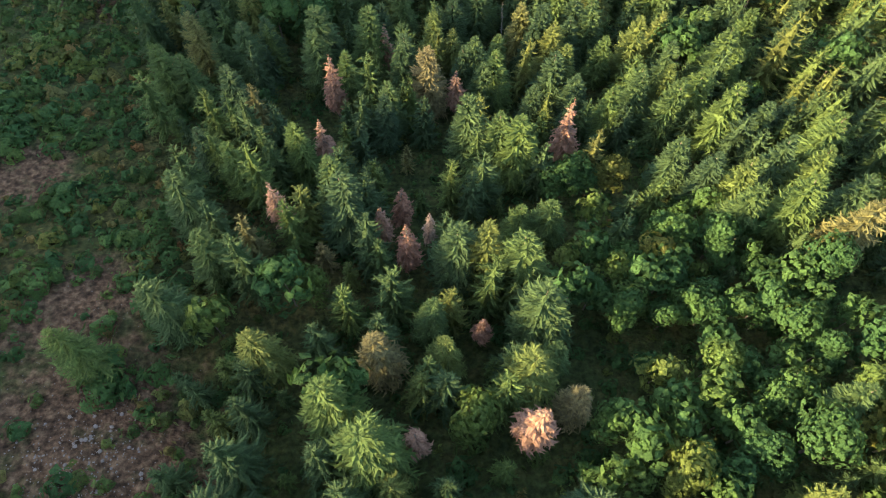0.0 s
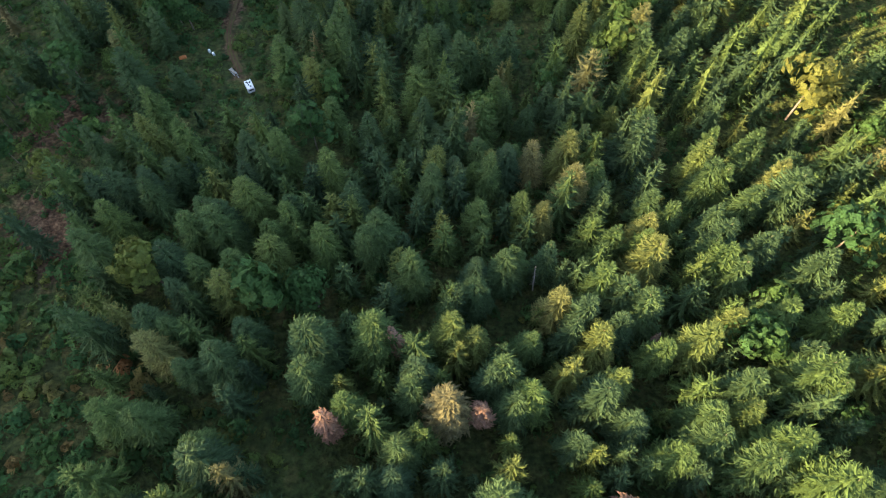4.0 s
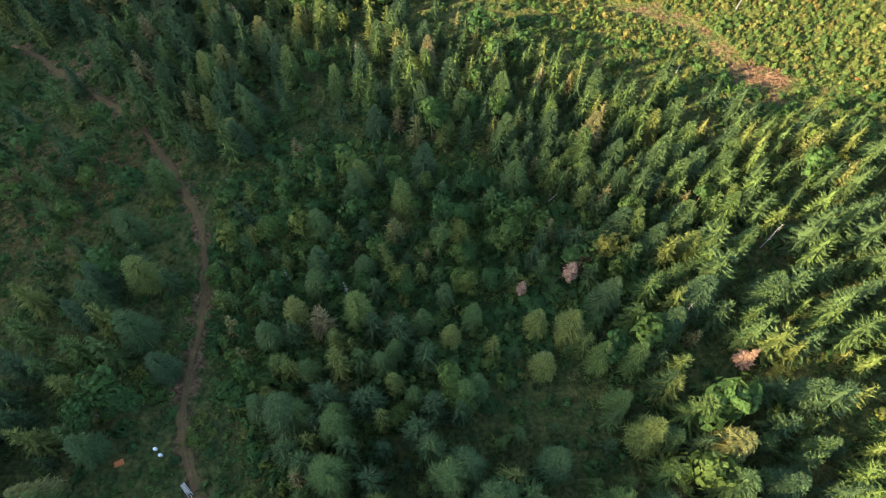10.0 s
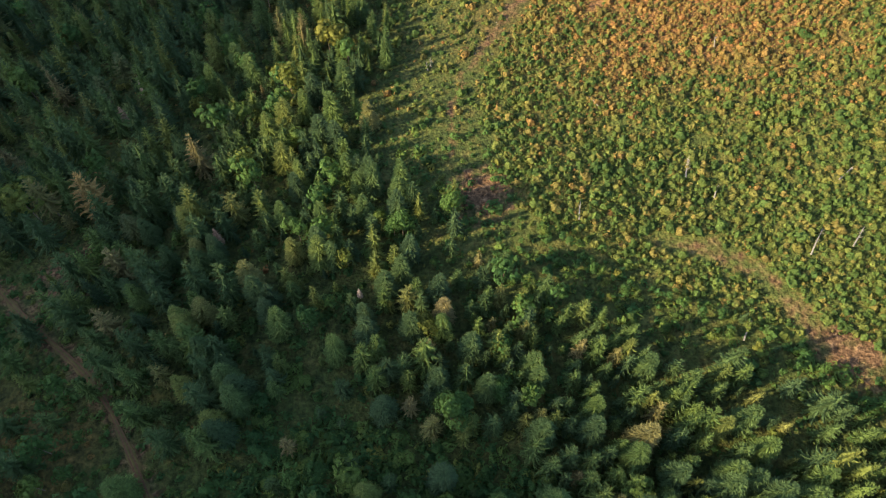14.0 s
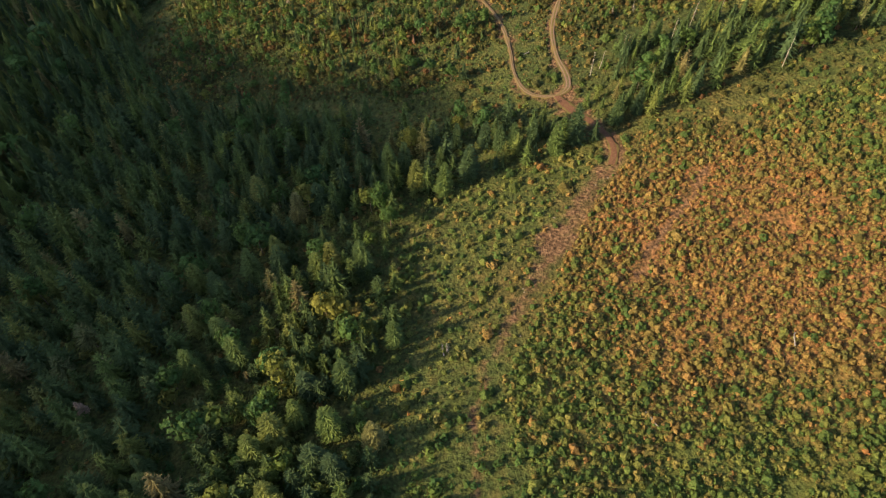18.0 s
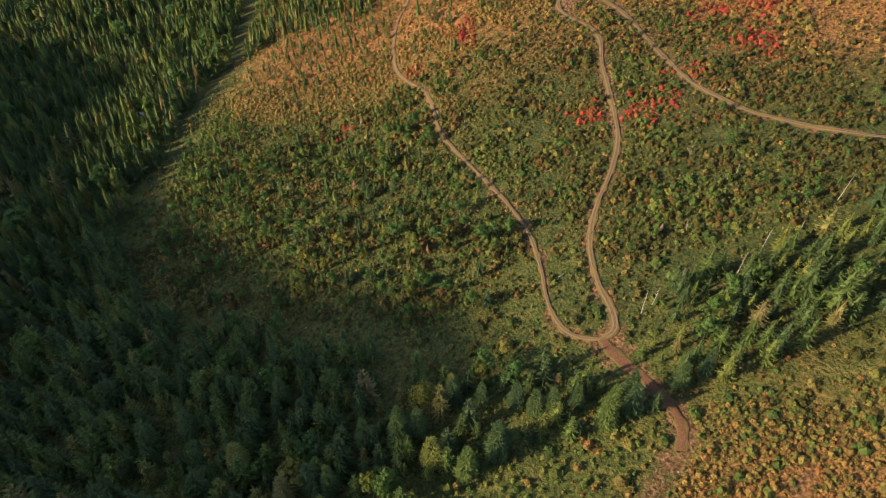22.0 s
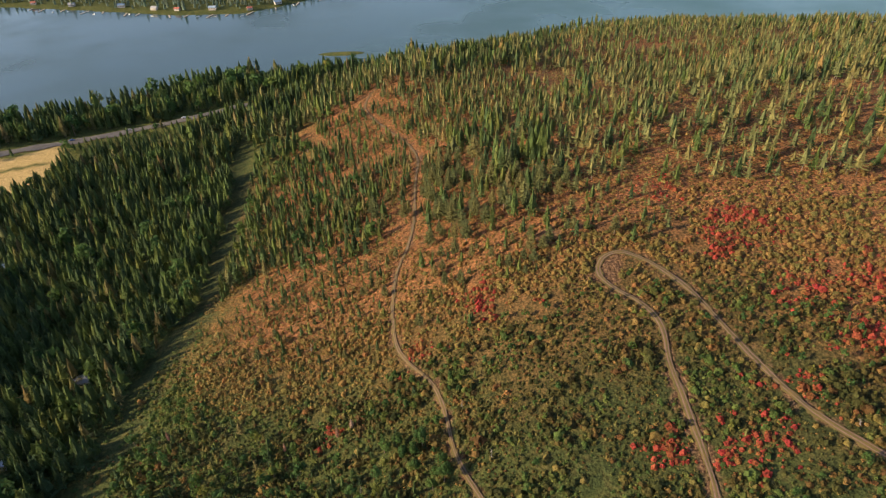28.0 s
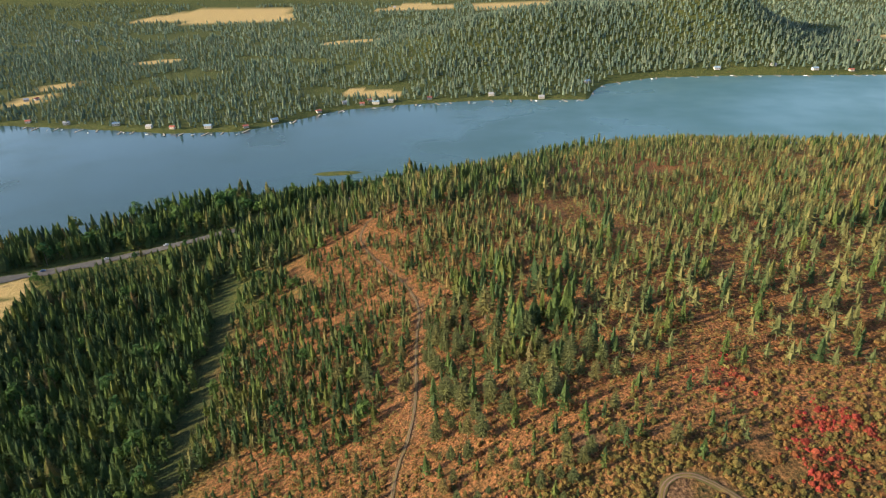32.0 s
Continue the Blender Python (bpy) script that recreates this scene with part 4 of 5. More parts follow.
SPRUCES_10 = [(59.7, 229.5, 12), (31.9, 230.4, 11.7), (43.9, 231.1, 12.7), (-93.3, 232.2, 13.9), (-25.1, 232.3, 12.8), (53.1, 232.6, 11.5), (9.8, 232.7, 13.2), (47.8, 233, 12.8), (39.8, 234.5, 13.2), (-24.4, 234.6, 12), (55.9, 235.4, 11.2), (44.1, 235.6, 12), (-69.8, 236, 13), (41.3, 236.8, 12), (31.9, 236.9, 13.1), (-10.1, 237.3, 13.4), (59, 238.3, 14.2), (25.3, 240.2, 13.1), (-91.4, 240.8, 14.7), (48, 241, 10.8), (59, 243.3, 10.6), (27.5, 243.4, 14.2), (8.4, 244.9, 13.1), (41.2, 244.9, 10.9), (18.2, 245.6, 12.9), (45.7, 245.9, 12.7), (-53.6, 246.6, 12.5), (-55, 248.7, 10.9), (18.8, 249.6, 10.7), (-21.8, 250.8, 11.3), (-51.2, 252.9, 14.3)]
SPRUCES_11 = [(-1.3, 254.2, 10.9), (-51.2, 255.4, 12), (8.7, 255.8, 12.5), (-10.6, 256.1, 11.8), (-62.5, 256.5, 11.5), (-83.3, 256.7, 10.9), (29.8, 257.2, 11.9), (-54, 257.8, 13.4), (7.9, 258.3, 12), (-55.1, 261.2, 9.9), (-4, 262.2, 12.6), (-32.2, 263.6, 11.5), (-59.8, 264.2, 12.8), (-25.3, 267.3, 13.2), (-9.9, 267.4, 11.1), (-16.1, 268, 12.4), (-65.1, 269.7, 13.3), (-44.5, 269.7, 13), (-101.1, 270.6, 12.1), (-9.7, 270.7, 12), (-26.2, 271, 10.9), (-66.7, 272.1, 12), (-47.9, 273.5, 10.9), (-103.7, 273.8, 10.9), (-61.8, 273.9, 12), (-10.5, 276.4, 11.3), (-64.6, 277, 9.9), (-50.7, 277.8, 13.1), (-22.1, 277.8, 11.3), (-77.9, 278.4, 11.6), (-95, 279.7, 13.3)]
SPRUCES_12 = [(-84.4, 280.9, 12.9), (-79.9, 280.9, 10.9), (-18.3, 281.5, 11.1), (-52.5, 282.1, 13.1), (-87, 284.9, 9.9), (-101.4, 285.2, 8.7), (-17, 286.3, 11.3), (-34.5, 286.7, 11.5), (-37.2, 286.9, 13.1), (-65.2, 287.3, 11.9), (-62.1, 288.5, 11), (-43.7, 288.7, 10.7), (-37.8, 289.2, 13.2), (-73.7, 289.2, 10.9), (-67, 291.1, 10.9), (-62.9, 291.6, 10.9), (-37.6, 297.1, 11.9), (-80.9, 297.9, 11.4), (-19.9, 297.9, 12.9), (-27.4, 298.2, 12), (-70.4, 298.5, 14.2), (-47.3, 298.8, 12.2), (-73.3, 300.2, 11.2), (-19.5, 303.1, 10.9), (-29.5, 305.9, 11), (-26.3, 306.2, 14.2), (-19.2, 306.6, 13), (-45.1, 307.8, 11.3), (-27, 308.7, 12.5), (-32.6, 309.8, 13.9), (-29.5, 310.3, 11.9)]
SPRUCES_13 = [(-44.6, 310.8, 12.5), (-85.5, 315, 12.9), (-50.2, 318.5, 12), (-78.1, 322.5, 11.9), (-36.1, 323, 13.1), (-40.4, 325.4, 13.7), (-80.6, 327.5, 10.9), (-55, 328.8, 14.2), (-28.4, 329.5, 12), (-50.8, 332.6, 14.2), (-38.3, 333, 14.2), (-46.6, 337, 13.7), (-44.4, 344, 12.6), (-36.1, 345.2, 14.1), (-76, 352.7, 14.3), (-64.1, 355.2, 13.9), (-24.6, 356, 11.7), (-70.4, 362.4, 12.8), (-78, 366.6, 14.5), (-89, 374.3, 12.8), (-75.6, 379.5, 11.7), (-46.6, 380.3, 13.6), (-34.9, 382.7, 13), (-82.2, 383.3, 12.8), (-43.3, 384.4, 11.9), (-66.7, 384.7, 14.5), (-57.9, 384.9, 13.6), (-59.9, 390.3, 12.1), (-91.5, 394.4, 11.7), (-138, 397.2, 12.2), (-110.2, 399.3, 14.7)]
SPRUCES_14 = [(-76.3, 399.4, 12.9), (-123.8, 404.2, 14.7), (-55.8, 405.7, 13.1), (-11.8, 407, 13.6), (-44.8, 407.6, 13.6), (-112.1, 407.6, 14.4), (-49.3, 408.4, 13.6), (-120.6, 408.7, 13.6), (-4.7, 410.6, 14.3), (-47.8, 410.8, 11.4), (-20.1, 411, 12.4), (-4, 413.7, 12.4), (20.5, 415, 13.3), (-70.4, 416.6, 13), (-28.4, 417.8, 14.4), (26.5, 417.8, 12.2), (-37.1, 418.5, 13.6), (22.8, 419.1, 10.3), (-23.3, 419.4, 12.8), (27.1, 420.7, 12.4), (14.8, 421, 10.3), (5.1, 421.3, 10.3), (9.2, 421.3, 10.3), (-28.4, 421.4, 12.4), (38.8, 422.3, 10.3), (1.1, 424.2, 10.3), (44.6, 424.5, 10.3), (50.8, 425.4, 11.3), (-7.5, 426, 10.3), (60.8, 426.8, 12.4), (-14.6, 427.1, 12)]
SPRUCES_15 = [(-54.1, 428, 12.8), (-14.9, 429.6, 10.3), (-87.6, 429.7, 13.1), (-90, 432.2, 13.6), (85.7, 433.2, 17), (58.9, 435.2, 10.3), (75.8, 435.6, 15.9), (-61.8, 436, 12.4), (-76.3, 439, 12.4), (70.7, 440.6, 14.7), (-90.4, 450.1, 14.2), (-109.4, 451.2, 12.9), (-111.7, 454.3, 13.6)]
BROADLEAVES_1 = [(29.7, 9.8, 12.1), (31.4, 11.5, 9), (40.1, 11.7, 10.3), (46.5, 13.4, 13.6), (22.9, 16.2, 10.3), (4.8, 16.3, 12.4), (43.4, 19.7, 10.3), (45.3, 21.5, 11.3), (40.1, 23.6, 10.6), (37.6, 24.5, 12.4), (52.7, 26.5, 11), (49.9, 29.6, 12.2), (51.9, 31.6, 11.3), (33.3, 32.6, 9), (39.3, 33.4, 10.3), (26.4, 34, 11.4), (37, 35.2, 11), (29.2, 35.5, 10.3), (23, 36.2, 11.1), (39, 36.4, 10.3), (-16.9, 37.5, 10.3), (57.9, 39.5, 13.6), (26.7, 40.2, 12.2), (29.1, 42.5, 10.3), (44, 46.3, 13.6), (37.3, 46.5, 13.6), (35.6, 49.1, 11.4), (22.2, 60, 12.2), (24.9, 61.2, 11.3), (30.1, 62, 10.3), (-24.7, 105.6, 14)]
BROADLEAVES_2 = [(-54.8, 111.7, 12.7), (-75.5, 164.9, 10), (-69.6, 181.1, 12.1), (-64, 183.2, 11.5), (-78, 211.1, 9.5), (-45, 212.9, 8.3), (-2.4, 219.4, 9.6), (-42.6, 221.2, 9.9), (-33.8, 226.2, 8), (-33.8, 238.7, 8.5), (1.3, 254.1, 9.1), (-38.6, 269.8, 9.8)]
DEAD_1 = [(-2.1, 13.6, 12.1), (12.2, 15.1, 19.6), (6.9, 30.3, 10.6), (-3.9, 43.5, 16.6), (-0.5, 48.8, 12.1), (-8.3, 49.5, 12.1), (-24.2, 50.7, 16.6), (-5.5, 53, 13.7), (-19.2, 66.9, 15.1), (23.1, 69.5, 19.6), (-19.2, 81.7, 18.2), (3.9, 84.3, 13.7), (-10.1, 96.9, 15.1), (49.9, 190.1, 11.8), (9.8, 206.4, 7.9), (19.8, 209.5, 10.5), (-27.8, 277.2, 6), (-63.2, 294.7, 9.1), (-101.6, 343.3, 9.1), (-99.3, 355.7, 10.1), (-21.6, 483, 5), (-72.5, 565.6, 5), (-54.9, 565.7, 6), (-50.3, 567.6, 5)]
PICKED = [(SPRUCES_1, 0), (SPRUCES_2, 0), (SPRUCES_3, 0), (SPRUCES_4, 0), (SPRUCES_5, 0), (SPRUCES_6, 0), (SPRUCES_7, 0), (SPRUCES_8, 0), (SPRUCES_9, 0), (SPRUCES_10, 0), (SPRUCES_11, 0), (SPRUCES_12, 0), (SPRUCES_13, 0), (SPRUCES_14, 0), (SPRUCES_15, 0), (BROADLEAVES_1, 2), (BROADLEAVES_2, 2), (DEAD_1, 3)]


def flown_over(x, y, margin):
    """The belt of land along the flight and the widening view ahead of it."""
    half = np.where(y < 330, 140, np.where(y < 480, 140 + (y - 330) * 0.75, 250 + (y - 480) * 0.42))
    right = np.where(y < 480, 130, 130 + (y - 480) * 0.62)
    return (x > -half - margin) & (x < right + margin) & (y > -20 - margin)


KINDS = ("spruce", "pine", "broad", "dead")
rows = [np.array([(x, y, h, k) for line, k in PICKED for x, y, h in line])]
heroes = rows[0]
rng = np.random.default_rng(11)
for n, (poly, density, tall, shares) in enumerate(STANDS):
    x, y = scatter(poly, density, rng)
    keep = inside(x + 7 * rough_noise(x, y, 17, 51), y + 7 * rough_noise(x, y, 17, 52), poly)
    for later, *_ in STANDS[n + 1:]:
        keep &= ~inside(x + 7 * rough_noise(x, y, 17, 51), y + 7 * rough_noise(x, y, 17, 52), later)
    for line, w in CLEAR:
        keep &= line_distance(x, y, line) > w
    for ox, oy, r in OPEN:
        keep &= np.hypot(x - ox, y - oy) > r
    for fpoly in FIELDS:
        keep &= ~inside(x, y, fpoly)
    keep &= y < shore_y(x, NEAR_SHORE) - np.where((x > -210) & (x < -50), 45, 6)
    keep &= flown_over(x, y, 130) | (rng.random(len(x)) < 0.06)
    keep &= rng.random(len(x)) < 0.86 + 0.5 * rough_noise(x, y, 16, 7)
    keep &= np.min(np.hypot(x[:, None] - heroes[None, :, 0], y[:, None] - heroes[None, :, 1]), axis=1) > 2.9
    x, y = x[keep], y[keep]
    kind = rng.choice(4, len(x), p=shares)
    h = tall * np.where(rng.random(len(x)) < 0.3, rng.uniform(0.4, 0.7, len(x)), np.clip(rng.normal(1.05, 0.16, len(x)), 0.7, 1.5)) * (1 + 0.15 * rough_noise(x, y, 22, 9))
    rows.append(np.stack([x, y, h, kind], 1))
TREES = np.concatenate(rows)
tree_z = height(TREES[:, 0], TREES[:, 1]) - 0.25
print("trees", len(TREES))

# ---- tree models ----
def model(name, kind, seed, mats, label, category):
    """A tree with its trunk and crown, standing at the origin, about 14 m high."""
    r = np.random.default_rng(seed)
    root = tagged(new(name), label, category)
    if kind == "spruce":
        wide = r.uniform(2.9, 3.8)
        tv = trunk_shape(r, 14.0, 0.15)
        cv = join([skirts(r, 13.0, wide * 0.5, 6, 5, 0.14, 0.8), spruce_crown(r, 14.0, wide, 22, 11, 7, 0.1, r.uniform(0.5, 0.78), r.uniform(0.2, 0.4))])
    elif kind == "pine":
        tv = trunk_shape(r, 14.0, 0.2, bend=0.03)
        cv = pine_crown(r, 14.0, r.uniform(3.3, 4.1), 15, 10, 5)
    elif kind == "broad":
        tv = limbs(r, 14.0, 3.6, 0.2)
        cv = broad_crown(r, 14.0, 5.0, 1300, 0.38)
    else:
        tv = bare_boughs(r, 14.0, 2.3, 90)
        cv = conifer_crown(r, 14.0, r.uniform(1.8, 2.6), 22, 10, 4, low=0.22, droop=0.35, thin=0.3)
    part("trunk", mesh_from("trunk", *tv, bark), root)
    part("crown", mesh_from("crown", *cv, mats), root)
    return root


def far_shape(kind, seed, light):
    """A lighter tree for the wide woods, 14 m high: its crown and its trunk."""
    r = np.random.default_rng(seed)
    t = tube([(0, 0, -0.6), (0, 0, 9.0)], [0.2, 0.1], 3)
    low, taper, droop, wide = {"spruce": (0.14, 0.66, 0.3, r.uniform(2.9, 3.7)), "pine": (0.28, 0.6, 0.1, r.uniform(2.8, 3.4)), "broad": (0.2, 0.5, 0.1, 4.0), "dead": (0.25, 0.8, 0.4, 1.7)}[kind]
    if kind == "broad":
        c = broad_crown(r, 14.0, 4.8, 45 if light else 200, 1.45 if light else 0.72)
    elif kind == "pine":
        c = pine_crown(r, 14.0, wide * (1.5 if light else 1.3), 7 if light else 11, 6 if light else 8, 0 if light else 2)
    elif light:
        c = join([skirts(r, 14.0, wide * 0.75, 3, 4, low, taper, droop), needle_crown(r, 14.0, wide, 20, 1.5, low, taper)])
    elif kind == "spruce":
        wide = r.uniform(2.9, 3.8)
        c = join([skirts(r, 13.0, wide * 0.55, 4, 4, 0.14, 0.8), spruce_crown(r, 14.0, wide, 13, 8, 2, 0.1, r.uniform(0.5, 0.78), r.uniform(0.2, 0.4))])
    else:
        c = conifer_crown(r, 14.0, wide, 13, 8, 2, low=0.25, droop=0.4, thin=0.3)
    return c, t


def plant(name, places, shapes, mat, label, category, rng, squash=(0.85, 1.15)):
    """Many alike plants in one mesh: places are (x, y, z, height), shapes 14 m high."""
    vs, fs, tint, n = [], [], [], 0
    which = rng.integers(0, len(shapes), len(places))
    for k, (sv, sf) in enumerate(shapes):
        at = places[which == k]
        if not len(at):
            continue
        a, s = rng.uniform(0, 6.283, len(at)), at[:, 3] / 14.0
        w = s * rng.uniform(*squash, len(at))
        c, d = np.cos(a)[:, None] * w[:, None], np.sin(a)[:, None] * w[:, None]
        out = np.empty((len(at), len(sv), 3), np.float32)
        out[..., 0] = c * sv[None, :, 0] - d * sv[None, :, 1] + at[:, :1]
        out[..., 1] = d * sv[None, :, 0] + c * sv[None, :, 1] + at[:, 1:2]
        out[..., 2] = s[:, None] * sv[None, :, 2] + at[:, 2:3]
        f = sf[None] + (np.arange(len(at)) * len(sv))[:, None, None] + n
        vs.append(out.reshape(-1, 3))
        fs.append(f.reshape(-1, 3))
        tint.append(np.repeat(rng.random(len(at)), len(sv)))
        n += len(at) * len(sv)
    if not vs:
        return None
    ob = new(name, mesh_from(name, np.concatenate(vs), np.concatenate(fs), mat, tint=np.concatenate(tint)))
    return tagged(ob, label, category, kind="stuff")


SINGLE = {"spruce": 400, "pine": 200, "broad": 130, "dead": 40}
TEXT = {"spruce": ("spruce_tree", "tall dark green spruce with drooping boughs", "spruce tree"),
        "pine": ("pine_tree", "olive-green pine with a bare lower trunk", "pine tree"),
        "broad": ("broadleaf_tree", "bright green broadleaf tree with a rounded crown", "broadleaf tree"),
        "dead": ("dead_conifer", "dead conifer with rusty brown needles", "dead tree")}
ONE = {"spruce": spruce_one, "pine": pine_one, "broad": broad_one, "dead": dead_one}
MANY = {"spruce": spruce_many, "pine": pine_many, "broad": broad_many, "dead": dead_many}
MIDDLE = {"spruce": spruce_mid, "pine": pine_many, "broad": broad_mid, "dead": dead_many}
# distance from the line of flight, 100 m and more above the ground
off = np.hypot(TREES[:, 0] + 0.046 * TREES[:, 1], np.where(TREES[:, 1] > 480, (TREES[:, 1] - 560) * 0.4, 0) + np.where(TREES[:, 1] < 30, 30 - TREES[:, 1], 0))
for k, kind in enumerate(KINDS):
    mine = np.where(TREES[:, 3] == k)[0]
    mine = mine[np.argsort(np.where(mine < len(heroes), 0, 1000) + off[mine])]
    near, rest = mine[:SINGLE[kind]], mine[SINGLE[kind]:]
    models = [model(TEXT[kind][0], kind, 100 * k + s, ONE[kind], *TEXT[kind][1:]) for s in range(6)]
    r = np.random.default_rng(50 + k)
    for n, i in enumerate(near):
        x, y, h = TREES[i, :3]
        s = h / 14.0
        m = Matrix.LocRotScale((x, y, tree_z[i]), Euler((r.uniform(-0.03, 0.03), r.uniform(-0.03, 0.03), r.uniform(0, 6.28))), Vector((s * r.uniform(0.88, 1.15), s * r.uniform(0.88, 1.15), s)))
        if n < 6:
            models[n].matrix_basis = m
            models[n]["group"] = TEXT[kind][2] + "s of the hillside"
        else:
            src = models[n % 6]
            ob = copy_thing(src, Matrix.Identity(4))
            ob.matrix_basis = m
    for light in (False, True):
        close = (TREES[rest, 1] < 520) & (off[rest] < 135)
        part_rest = rest[~close if light else close]
        if not len(part_rest):
            continue
        places = np.stack([TREES[part_rest, 0], TREES[part_rest, 1], tree_z[part_rest], TREES[part_rest, 2]], 1)
        shapes = [far_shape(kind, 300 + 10 * k + s, light) for s in range(7)]
        plant(TEXT[kind][0] + "_crowns", places, [s[0] for s in shapes], MANY[kind] if light else MIDDLE[kind], "dense wood of " + TEXT[kind][1], "forest", np.random.default_rng(70 + k))
        plant(TEXT[kind][0] + "_trunks", places, [s[1] for s in shapes], bark, "slender bark-brown trunks of the wood", "forest", np.random.default_rng(70 + k))

# ---- shrubs ----
def shrub_shape(seed, leaves=7, size=1.9):
    """A bush, 14 units high: an uneven dome of twigs under small leaf sprays; planted at its true height."""
    r = np.random.default_rng(seed)
    second = (r.uniform(-4.5, 4.5), r.uniform(-4.5, 4.5))
    core, faces = [(0.0, 0.0, r.uniform(8.5, 10.5))], []
    for ring, (z, wide) in enumerate(((5.5, 3.6), (0.5, 4.8))):
        for k in range(4):
            a, d = 6.283 * (k + 0.5 * ring + r.uniform(-0.25, 0.25)) / 4, wide * r.uniform(0.7, 1.15)
            core.append((d * math.cos(a), d * math.sin(a), z * r.uniform(0.8, 1.15)))
    for k in range(4):
        n = (k + 1) % 4
        faces += [(0, 1 + k, 1 + n), (1 + k, 5 + k, 1 + n), (1 + n, 5 + k, 5 + n)]
    return join([(np.array(core), np.array(faces)), leaf_cloud(r, [(0, 0, 5.5, 6.0), (*second, 4.0, 4.6)], leaves, size)])


rng = np.random.default_rng(23)
cover = [(-140, -30), (120, -30), (150, 480), (120, 700), (-60, 700), (-150, 620), (-150, 300)]
x, y = scatter(cover, 0.17, rng)
wooded = np.zeros(len(x), bool)
for poly, density, tall, _ in STANDS:
    wooded = np.where(inside(x, y, poly), density > 0.026 and tall > 5, wooded)
thin = ~wooded | (rng.random(len(x)) < 0.6)
x, y = x[thin], y[thin]
clearing = [(8, 298), (50, 268), (95, 250), (125, 420), (40, 416), (0, 340)]
x3, y3 = scatter(clearing, 0.7, rng)
x, y = np.r_[x, x3], np.r_[y, y3]
glade = [(-53, 195), (-36, 165), (40, 205), (60, 235), (45, 216), (23, 226), (2, 243), (-45, 252), (-58, 232)]
x5, y5 = scatter(glade, 0.2, rng)
x, y = np.r_[x, x5], np.r_[y, y5]
wild = [(-150, 600), (130, 600), (260, 1000), (-80, 1000)]
x2, y2 = scatter(wild, 0.16, rng)
x, y = np.r_[x, x2], np.r_[y, y2]
hillside = [(-140, 490), (-30, 455), (110, 470), (120, 620), (-130, 620)]
x4, y4 = scatter(hillside, 0.42, rng)
x, y = np.r_[x, x4], np.r_[y, y4]
keep = np.ones(len(x), bool)
for line, w in ((FOREST_ROAD, 1.5), (WEST_TRACK, 1.45), (EAST_TRACK, 1.75), (LOWER_TRACK, 2.6), (RUT_WASH, 1.1), (SIDE_WASH, 2.5), (POWER_CUT, 1.5)):
    keep &= line_distance(x, y, line) > w * (0.85 + 0.4 * rng.random(len(x)))
keep &= line_distance(x, y, WASHOUT) > (1.6 + 2.0 * step((y - 345) / 40)) * (0.3 + 1.1 * rng.random(len(x)))
for sx, sy, r in BARE_SPOTS:
    keep &= np.hypot(x - sx, y - sy) > r * 0.62 * (0.3 + 1.1 * rng.random(len(x)))
keep &= rough_noise(x, y, 9, 15) + 0.6 * rough_noise(x, y, 3.5, 16) > np.where(inside(x, y, clearing), -1.1, -0.75)
for ox, oy in ((-46.6, 162.5), (-51.6, 168.2), (-48.4, 165.2), (-58, 174.8), (-64.5, 172.8)):
    keep &= np.hypot(x - ox, y - oy) > 3.2
x, y = x[keep], y[keep]
dryness = 0.12 + 0.2 * step((y - 420) / 60)
for sx, sy, s, amount in DRY_SPOTS:
    dryness = dryness + amount * np.exp(-((x - sx) ** 2 + (y - sy) ** 2) / (2 * s * s))
dryness = dryness + 0.22 * rough_noise(x, y, 18, 21) + np.where(y < 430, 0.26, 0.12) * rng.normal(size=len(x))
RED_SPOTS = [(72, 603, 9), (94, 551, 9), (-3, 597, 7), (-29, 590, 6), (53, 527, 7), (71, 541, 7), (137, 768, 10), (-9, 606, 6), (60, 640, 8), (82, 615, 8), (85, 575, 6), (36, 530, 6), (104, 575, 9), (10, 590, 4), (-56, 568, 3), (-60, 564, 3)]
redness = 0 * x
for sx, sy, s in RED_SPOTS:
    redness = np.maximum(redness, np.exp(-((x - sx) ** 2 + (y - sy) ** 2) / (2 * s * s)))
redness = np.where(redness > 0.12, redness + 0.24 * rng.normal(size=len(x)) + 0.3 * rough_noise(x, y, 7, 25), 0)
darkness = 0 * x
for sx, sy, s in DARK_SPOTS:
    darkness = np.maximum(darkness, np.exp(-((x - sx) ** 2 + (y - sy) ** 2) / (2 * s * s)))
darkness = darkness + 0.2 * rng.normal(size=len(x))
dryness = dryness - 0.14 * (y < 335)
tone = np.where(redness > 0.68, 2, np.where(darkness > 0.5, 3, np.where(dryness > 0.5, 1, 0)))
low_wood = (y < 330) & ~inside(x, y, clearing)
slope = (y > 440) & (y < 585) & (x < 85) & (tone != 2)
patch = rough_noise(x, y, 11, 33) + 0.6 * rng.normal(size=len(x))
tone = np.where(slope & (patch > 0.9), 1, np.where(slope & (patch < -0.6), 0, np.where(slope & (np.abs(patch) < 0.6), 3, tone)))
h = np.clip(rng.lognormal(0.0, 0.42, len(x)), 0.45, 2.4) * np.where(tone == 0, 1.05, 0.95) * np.where(low_wood, 1.25, np.where(y < 425, 1.3, 1.0)) * np.where(y > 425, 1.2, 1.0)
h = h * np.where(inside(x, y, glade), 1.4, 1.0) * np.where(inside(x, y, clearing), 0.82, 1.0) * np.where(slope, 0.95 + 0.5 * np.clip(rough_noise(x, y, 8, 34), -0.5, 1), 1.0)
h = h * np.where((x < -25) & (y < 130), 1.5, 1.0)
places = np.stack([x, y, height(x, y) - 0.1, h], 1)
